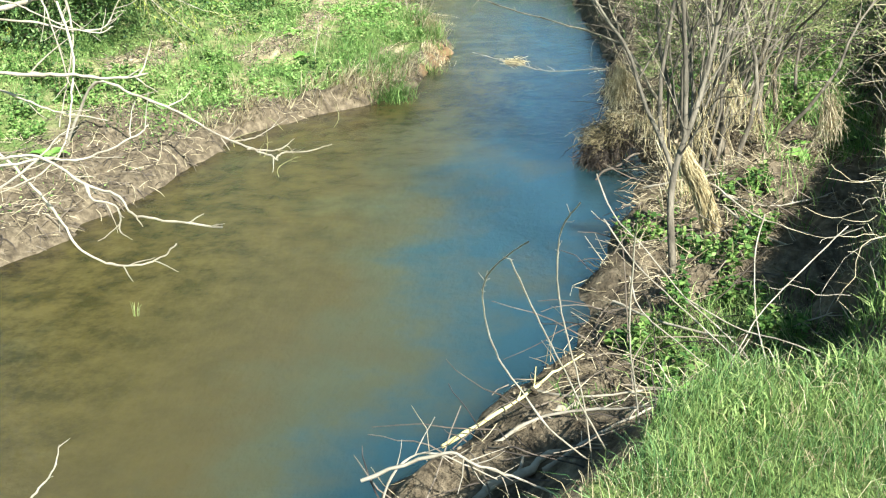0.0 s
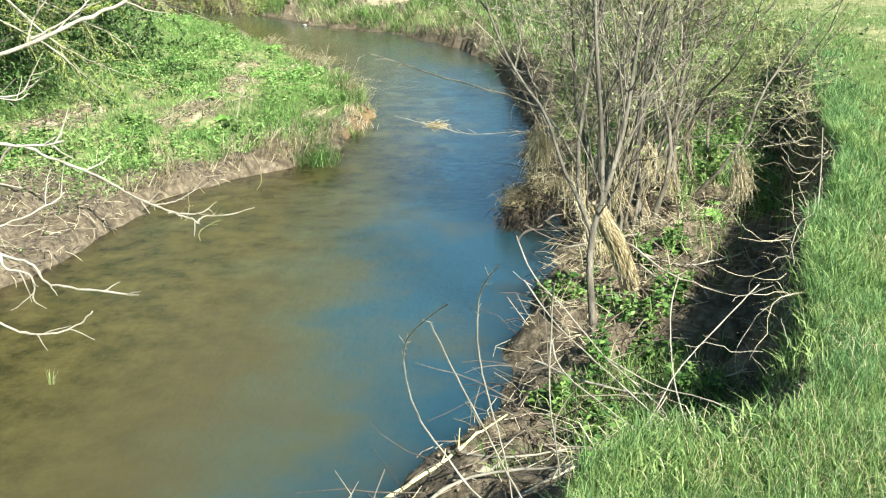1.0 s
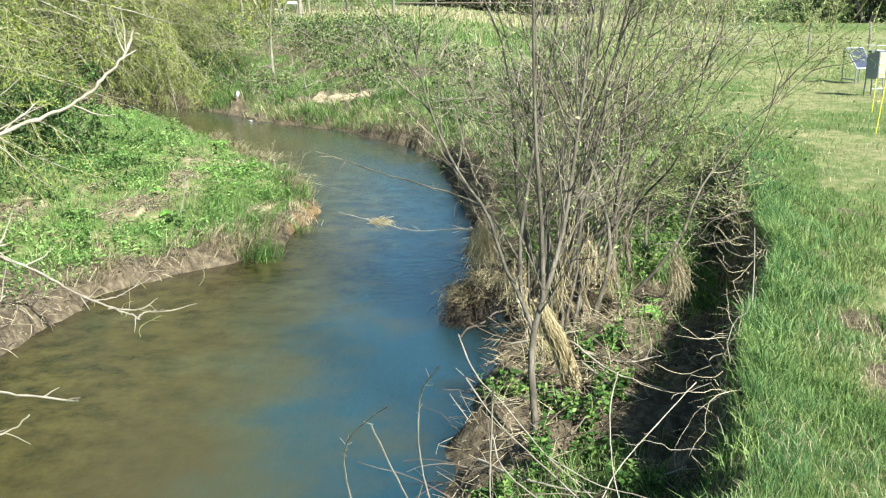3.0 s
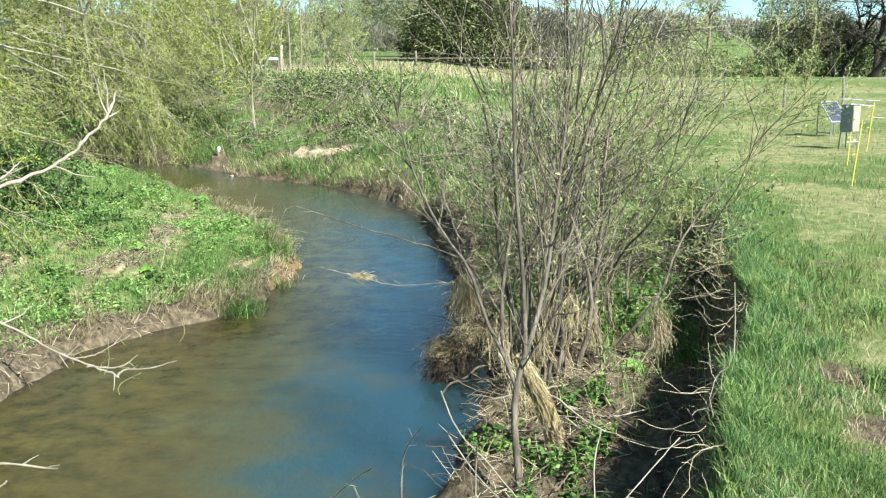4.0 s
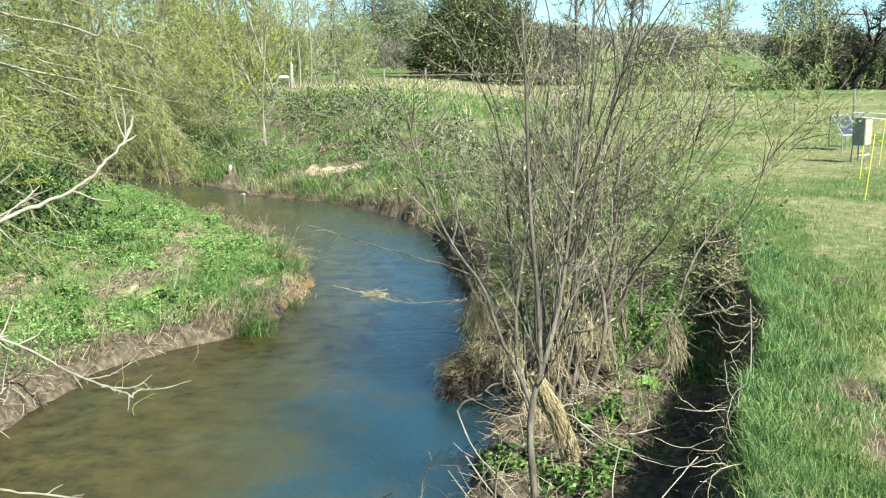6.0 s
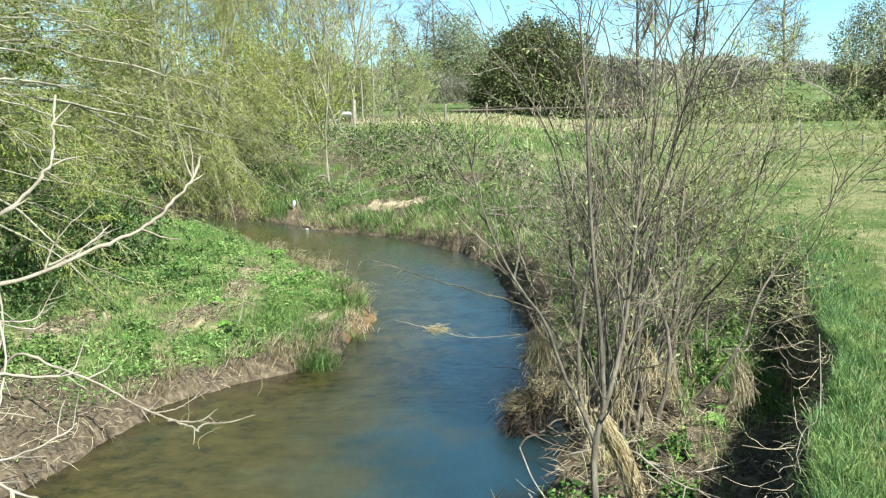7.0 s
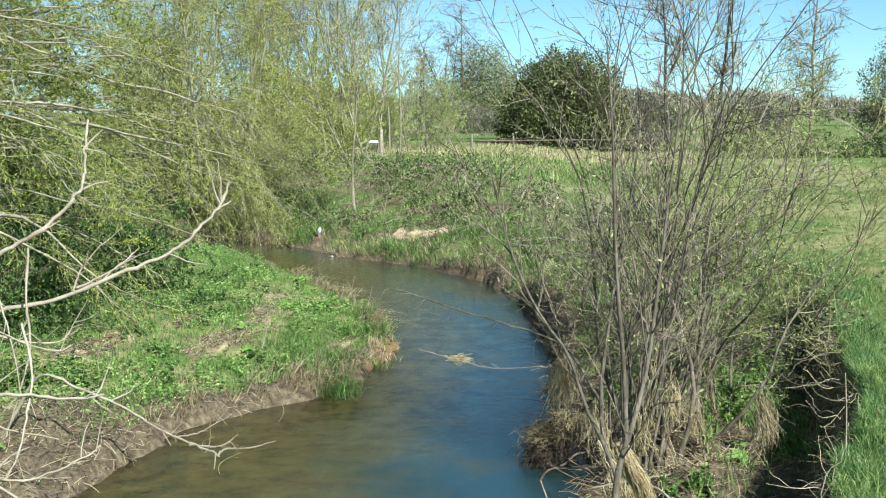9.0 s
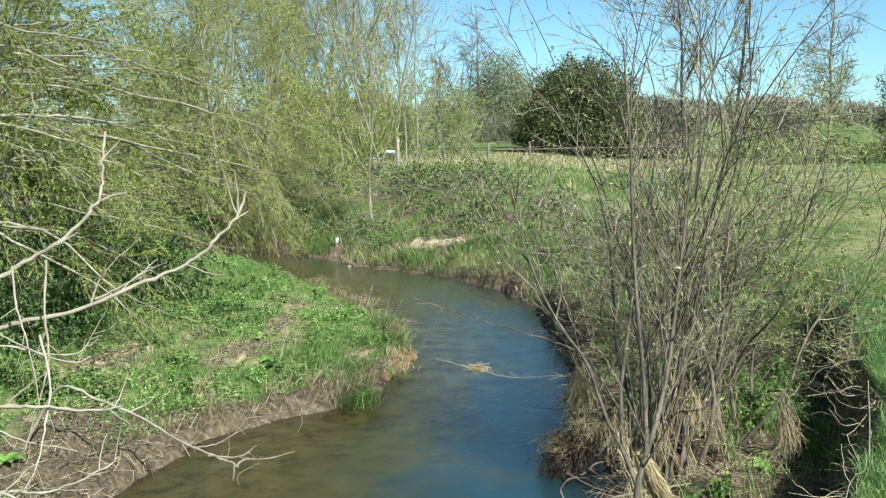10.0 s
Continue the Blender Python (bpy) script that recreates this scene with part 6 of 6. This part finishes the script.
for x, y, n, h in ((0.75, 8.4, 15, 0.32), (0.95, 8.0, 13, 0.3), (0.7, 7.3, 11, 0.28), (0.45, 9.0, 14, 0.3), (2.1, 11.6, 24, 0.42), (2.4, 12.3, 26, 0.45), (2.0, 12.6, 26, 0.4),
                   (2.7, 13.4, 24, 0.45), (2.2, 13.8, 22, 0.4), (3.0, 14.6, 26, 0.5), (1.35, 9.6, 14, 0.25), (1.25, 8.6, 16, 0.26), (1.0, 7.5, 14, 0.26), (1.2, 6.6, 14, 0.22), (0.3, 6.9, 12, 0.2), (0.55, 6.2, 12, 0.25), (-6.9, 12.8, 60, 0.5), (-7.7, 13.5, 60, 0.5), (-6.2, 13.1, 34, 0.36), (-8.4, 12.4, 50, 0.5), (2.6, 15.5, 24, 0.5), (1.6, 14.5, 20, 0.4), (1.0, 13.6, 18, 0.35)):
    nettle(x, y, n, h)


for k in range(64):
    x, y = (rng.uniform(-7.2, -3.3), rng.uniform(13.2, 25)) if k < 46 else (rng.uniform(-8.6, -6.4), rng.uniform(10.8, 14.0))
    L = land(np.array([x]), np.array([y]))
    if L[4][0] and L[7][0] > 0.5 and bare(np.array([x]), np.array([y]))[0] < 0.3:
        nettle(x, y, 12, rng.uniform(0.16, 0.34), M_IVYGREEN if k % 3 == 0 else M_HERB, "herb_clump", "leafy green herb clump on the inner bank")


def dock(x, y, n, L, label="bright green dock plant with broad leaves", dz=0.0):
    at = place(x, y, dz)
    top = empty("dock_plant", tuple(at), label, "plant", "broad-leaved plants")
    for k in range(n):
        a = 2 * math.pi * k / n + rng.uniform(-0.3, 0.3)
        l = L * rng.uniform(0.6, 1.15)
        U = np.linspace(0, 1, 6)
        out, rise = U * l * 0.8, l * (0.55 * U - 0.45 * U**2) + 0.02
        w = 0.36 * l * np.sin(np.pi * np.clip(U * 0.92 + 0.06, 0, 1)) ** 0.8 * 0.5
        c, s = math.cos(a), math.sin(a)
        mid = np.c_[at[0] + c * out, at[1] + s * out, at[2] + rise]
        side = np.array([-s, c, 0.0])
        V = np.concatenate([mid + side * w[:, None] + np.array([0, 0, 1]) * w[:, None] * 0.35, mid, mid - side * w[:, None] + np.array([0, 0, 1]) * w[:, None] * 0.35])
        F = np.array([[i, i + 1, i + 7, i + 6] for i in range(5)] + [[i + 6, i + 7, i + 13, i + 12] for i in range(5)])
        part("leaf", (V, F), M_DOCK, top, smooth=True)


for x, y, n, L in ((0.62, 5.75, 9, 0.22), (0.5, 5.6, 7, 0.17), (2.25, 12.9, 8, 0.34), (2.5, 13.1, 7, 0.3), (2.3, 11.8, 8, 0.32), (2.55, 12.4, 8, 0.34), (2.1, 11.1, 7, 0.28), (1.95, 10.5, 7, 0.26), (-6.2, 10.6, 9, 0.3), (-5.9, 14.6, 9, 0.3), (-4.6, 15.4, 8, 0.28), (-5.2, 17.2, 9, 0.3), (-4.2, 19.6, 9, 0.32), (-4.9, 21.4, 9, 0.34), (-7.0, 13.6, 9, 0.34), (-4.1, 18.0, 8, 0.26), (-4.7, 18.6, 8, 0.3), (-3.9, 21.0, 9, 0.3), (-5.8, 19.0, 8, 0.28), (-5.5, 22.8, 9, 0.34), (-6.4, 14.9, 8, 0.28)):
    dock(x, y, n, L)


def tussock(x, y, n, h, mat, label, spread=0.12, out=None):
    at = place(x, y)
    top = empty("grass_tussock", tuple(at), label, "grass", "grass tussocks")
    s = at + np.c_[rng.normal(size=(n, 2)) * spread, np.zeros(n)]
    s[:, 2] = np.maximum(height(s[:, 0], s[:, 1]), 0.0) - 0.01
    part("blades_mass", blades(s, h * rng.uniform(0.5, 1.3, n), 0.010, 0.9, out), mat, top, kind="stuff")


for x, y, n, h in ((-3.0, 14.6, 320, 0.34), (-2.95, 17.8, 200, 0.32), (-3.2, 15.6, 160, 0.32), (-3.4, 17.4, 160, 0.3), (-3.3, 18.6, 200, 0.36)):
    tussock(x, y, n, h, M_FRESH, "green tussock of long arching grass at the water's edge", 0.14, np.array([0.5, -0.5, 0]))
for x, y, n, h in ((2.15, 7.2, 240, 0.24), (2.0, 6.7, 200, 0.22), (3.4, 7.7, 160, 0.2), (4.1, 9.6, 160, 0.2), (4.6, 8.2, 150, 0.18), (5.6, 12.5, 160, 0.2), (3.3, 6.3, 160, 0.22), (1.1, 4.55, 180, 0.15), (0.6, 4.2, 160, 0.14), (2.7, 8.5, 200, 0.24)):
    tussock(x, y, n, h, M_GRASS, "lush green grass tussock standing in the verge")
for x, y, n, h in ((2.35, 12.9, 260, 0.3), (2.1, 12.3, 220, 0.28), (2.6, 13.4, 260, 0.3), (2.0, 11.6, 200, 0.26), (2.45, 12.3, 200, 0.26)):
    tussock(x, y, n, h, M_HERB, "bright green grass tuft in the hollow below the bank", 0.2)
for k in range(40):
    x = rng.uniform(-5.6, -2.9)
    y = rng.uniform(13.8, 15.2) if x > -4.2 else rng.uniform(12.4, 15)
    d = far_from(LEFT_EDGE, np.array([x]), np.array([y]))[0]
    if d < 0.7 and land(np.array([x]), np.array([y]))[4][0]:
        tussock(x, y, 26, 0.4, M_GRASS_DRY, "drooping tuft of dead straw-coloured grass", 0.06, np.array([0.8, -0.9, 0]))
for x, y, n, m in ((-2.72, 16.75, 60, M_GRASS_DRY), (-2.8, 17.2, 70, M_GRASS), (-2.78, 16.3, 60, M_GRASS), (-2.85, 16.9, 80, M_GRASS_DRY)):
    tussock(x, y, n, 0.17, m, "thin tuft of grass on the rusty tip of the bank", 0.11, np.array([0.6, -0.2, 0]))
stalk = empty("dead_stalk", (2.27, 7.97, 1.33), "single dead upright stalk in the grass", "stalk")
part("stalk", tubes(smooth_line([(2.27, 7.97, 1.3), (2.275, 8.0, 1.7), (2.27, 8.06, 2.04)], 6)[None], taper(0.007, 0.004, 6), 5), M_PALE, stalk)
for x, y in ((-3.4, 18.9), (-3.25, 18.7), (-3.6, 19.4), (-4.0, 20.3), (-4.3, 15.2)):
    p = place(x, y)
    s = empty("dead_stalk", tuple(p), "dead upright stalk on the inner bank", "stalk")
    q = p + np.array([rng.normal() * 0.2 + 0.2, rng.normal() * 0.15, 0.6])
    branch("stalk", [[tuple(p - 0.02), tuple((p + q) / 2 + 0.02), tuple(q)]], 0.007, M_PALE, s, 4, 0.12)
sprout = empty("reed_sprout", (-3.9, 7.55, 0.0), "small yellow-green reed sprout rising from the water", "reed")
part("blades_mass", blades(np.array([[-3.9, 7.55, -0.05]]) + rng.normal(size=(7, 3)) * 0.008, 0.2, 0.012, 0.3), M_SALLOW, sprout)
for k in range(7):
    x, y = -5.0 + rng.uniform(0, 1.4), 10.6 + rng.uniform(0, 2.6)
    s = empty("drowned_twig", (x, y, 0.0), "thin twig standing out of shallow water", "twig", "twigs in the shallows")
    branch("twig", [[(x, y, -0.1), (x + rng.normal() * 0.1, y + rng.normal() * 0.1, 0.1), (x + 0.2 * rng.normal(), y + 0.2 * rng.normal(), 0.2)]], 0.005, M_OLIVE, s, 3, 0.1)

# ---------------------------------------------------------------- things by the far bank and in the field
bot = empty("plastic_bottle", tuple(place(-6.9, 31.2, 0.0)), "white plastic bottle caught upright in the grass of the far bank", "bottle")
prof = [(0.0, 0.0), (0.07, 0.005), (0.075, 0.03), (0.075, 0.17), (0.06, 0.21), (0.03, 0.235), (0.028, 0.27), (0.0, 0.272)]
a = np.arange(12) * 2 * np.pi / 12
V = np.array([[r * math.cos(t), r * math.sin(t), z] for r, z in prof for t in a])
F = np.array([[i * 12 + j, i * 12 + (j + 1) % 12, (i + 1) * 12 + (j + 1) % 12, (i + 1) * 12 + j] for i in range(len(prof) - 1) for j in range(12)])
Rm = np.array(pose(0, 0, 0, 25, 20, 0).to_3x3())
part("bottle", (0.68 * V @ Rm.T + np.array(place(-6.9, 31.15, 0.17)), F), M_WHITE, bot, smooth=True)
fo = empty("floating_scrap", (-6.15, 29.3, 0.01), "pale scrap floating near the far bank", "scrap")
part("scrap", (np.array([[-0.09, -0.03, 0], [0.08, -0.05, 0], [0.10, 0.04, 0.0], [-0.05, 0.05, 0], [-0.06, -0.02, 0.05], [0.05, -0.02, 0.06], [0.06, 0.02, 0.05], [-0.03, 0.03, 0.05]]) * 0.75 + np.array([-6.15, 29.3, 0.0]),
              np.array([[0, 1, 5, 4], [1, 2, 6, 5], [2, 3, 7, 6], [3, 0, 4, 7], [4, 5, 6, 7], [3, 2, 1, 0]])), M_RAIL, fo)


def rod(a, b, r, sides=8):
    return tubes(np.array([[a, (np.array(a) + np.array(b)) / 2, b]], float), np.full((1, 3), r), sides)


# weather station: cabinet on a stand, solar panel, yellow stakes with white tape
G, CAB = 1.33, 42
cab = empty("instrument_cabinet", (9.08, 23.7, G), "cream-fronted grey instrument cabinet on a metal stand", "cabinet")
solid("cabinet_body", box((0.30, 0.30, 0.60), (9.08, 23.75, 2.03), (0, 0, CAB), 0.01), M_GREY, cab)
solid("front_panel", box((0.28, 0.012, 0.56), (9.08 + 0.157 * math.sin(radians(CAB)), 23.75 - 0.157 * math.cos(radians(CAB)), 2.03), (0, 0, CAB), 0.004), M_CREAM, cab, "cream front panel")
solid("roof", box((0.32, 0.32, 0.02), (9.08, 23.75, 2.342), (0, 0, CAB), 0.006), M_GREY, cab)
for dx, dy in ((-0.13, -0.13), (0.13, -0.13), (-0.13, 0.13), (0.13, 0.13)):
    c, s = math.cos(radians(CAB)), math.sin(radians(CAB))
    px, py = 9.08 + dx * c - dy * s, 23.75 + dx * s + dy * c
    part("leg", rod((px, py, 1.74), (px + dx * 0.2, py + dy * 0.2, G - 0.08), 0.016), M_GREY, cab)
part("brace", rod((8.98, 23.58, 1.52), (9.24, 23.65, 1.52), 0.012), M_WHITE, cab)
part("mast_arm", rod((8.9, 23.9, 2.46), (9.75, 23.8, 2.42), 0.009), M_WIRE, cab, "white plastic arm")
part("mast_arm", rod((9.05, 23.7, 2.36), (9.6, 23.7, 2.31), 0.008), M_WHITE, cab, "white plastic arm")
pan = empty("solar_panel", (9.7, 26.6, G), "framed solar panel tilted to the sun on a metal stand", "solar panel")
turn = (48, 0, 24)
solid("frame", box((0.55, 0.66, 0.035), (9.75, 26.6, 1.96), turn, 0.004), M_WIRE, pan, "pale aluminium frame")
pm = pose(9.75, 26.6, 1.96, *turn)
for i in range(4):
    for j in range(6):
        c = pm @ Vector(((i - 1.5) * 0.125, (j - 2.5) * 0.100, 0.021))
        solid("cell", box((0.121, 0.096, 0.006), tuple(c), turn, 0), M_CELL, pan)
for lx, ly in ((-0.28, 0.34), (0.28, 0.34), (-0.28, -0.34), (0.28, -0.34)):
    q = pm @ Vector((lx, ly, -0.02))
    part("leg", rod(tuple(q), (q.x, q.y, G - 0.08), 0.016), M_GREY, pan)
q0, q1 = pm @ Vector((-0.28, 0.34, 0)), pm @ Vector((-0.28, -0.34, 0))
part("brace", rod((q0.x, q0.y, G + 0.12), (q1.x, q1.y, G + 0.12), 0.014), M_GREY, pan)
for x, y, tx, ty, tz in ((6.99, 18.0, 7.1, 18.0, 2.48), (9.2, 23.0, 9.3, 23.0, 2.43), (8.0, 20.9, 8.03, 20.9, 2.0)):
    sk = empty("fence_stake", (x, y, G), "thin yellow plastic electric fence stake in the grass", "stake", "yellow fence stakes")
    part("stake", rod((x, y, G - 0.1), (tx, ty, tz), 0.010), M_YELLOW, sk)
    for z in (0.55, 0.8, 1.0):
        if G + z < tz:
            part("clip", rod((x - 0.02, y, G + z), (x + 0.03, y, G + z + 0.02), 0.008), M_YELLOW, sk)
tape = empty("fence_tape", (9.25, 23.0, 2.2), "white electric fence tape strung between stakes", "tape")
part("tape", tubes(smooth_line([(9.27, 23.0, 2.12), (11, 23.4, 1.98), (13, 24, 1.95), (15.5, 25, 1.9)], 12)[None], np.full((1, 12), 0.004), 4), M_WHITE, tape)


def post(x, y, tall, r, mat=M_POST, label="weathered round wooden fence post", group="field fence posts"):
    p = place(x, y)
    top = empty("fence_post", tuple(p), label, "fence post", group)
    P = np.array([[p - [0, 0, 0.2], p + [0.0, 0, tall * 0.5], p + [rng.normal() * 0.02, 0, tall], p + [0, 0, tall + 0.01]]])
    part("post", tubes(P, np.array([[r, r * 0.97, r * 0.95, 0.002]]), 8), mat, top)
    return p


ps = [post(x, 36.9 + 0.12 * (x - 11.7), 1.05, 0.042) for x in (3.15, 5.3, 7.45, 9.6, 11.75, 13.9, 16.05, 18.2, 20.35, 22.5)]
for z in (0.5, 0.95):
    w = empty("fence_wire", tuple(ps[0] + [0, 0, z]), "thin galvanised wire of the field fence", "wire", "field fence wires")
    part("wire", tubes(np.array([[p + np.array([0, -0.05, z]) for p in ps]]), np.full((1, len(ps)), 0.003), 3), M_WIRE, w)
post(-7.9, 50, 1.4, 0.085, M_PALE, "thick pale gate post at the far field")
rf = empty("rail_fence", tuple(place(-9.3, 50)), "pale two-rail wooden fence at the far field", "fence")
for z in (0.42, 0.82):
    part("rail", rod((-11.2, 50, 2.0 + z), (-8.6, 50, 2.0 + z), 0.062, 6), M_RAIL, rf)
for x in (-11.2, -9.9, -8.6):
    part("post", rod((x, 50.05, 1.9), (x, 50.05, 3.0), 0.05, 6), M_RAIL, rf)
tr = empty("white_trough", tuple(place(-8.3, 51)), "white plastic trough on a stand beside the gate post", "trough")
solid("tub", box((0.7, 0.4, 0.15), (-8.55, 51, 2.72), (0, 0, 10), 0.05), M_WHITE, tr)
for x in (-8.9, -8.2):
    part("leg", rod((x, 51, 1.95), (x, 51, 2.66), 0.035, 6), M_POST, tr)
for x, y in ((-4.0, 57), (-1.9, 62), (1.2, 62), (4.2, 62), (-6.6, 58)):
    post(x, y, 0.95, 0.07, M_POST, "dark wooden post of the far field fence", "far field fence posts")
lr = empty("low_rail", tuple(place(-0.2, 61.5)), "dark low wooden rail along the far field", "rail")
part("rail", rod((-3.9, 61.5, 2.45), (7.5, 62.0, 2.45), 0.05, 6), M_ROOT, lr)
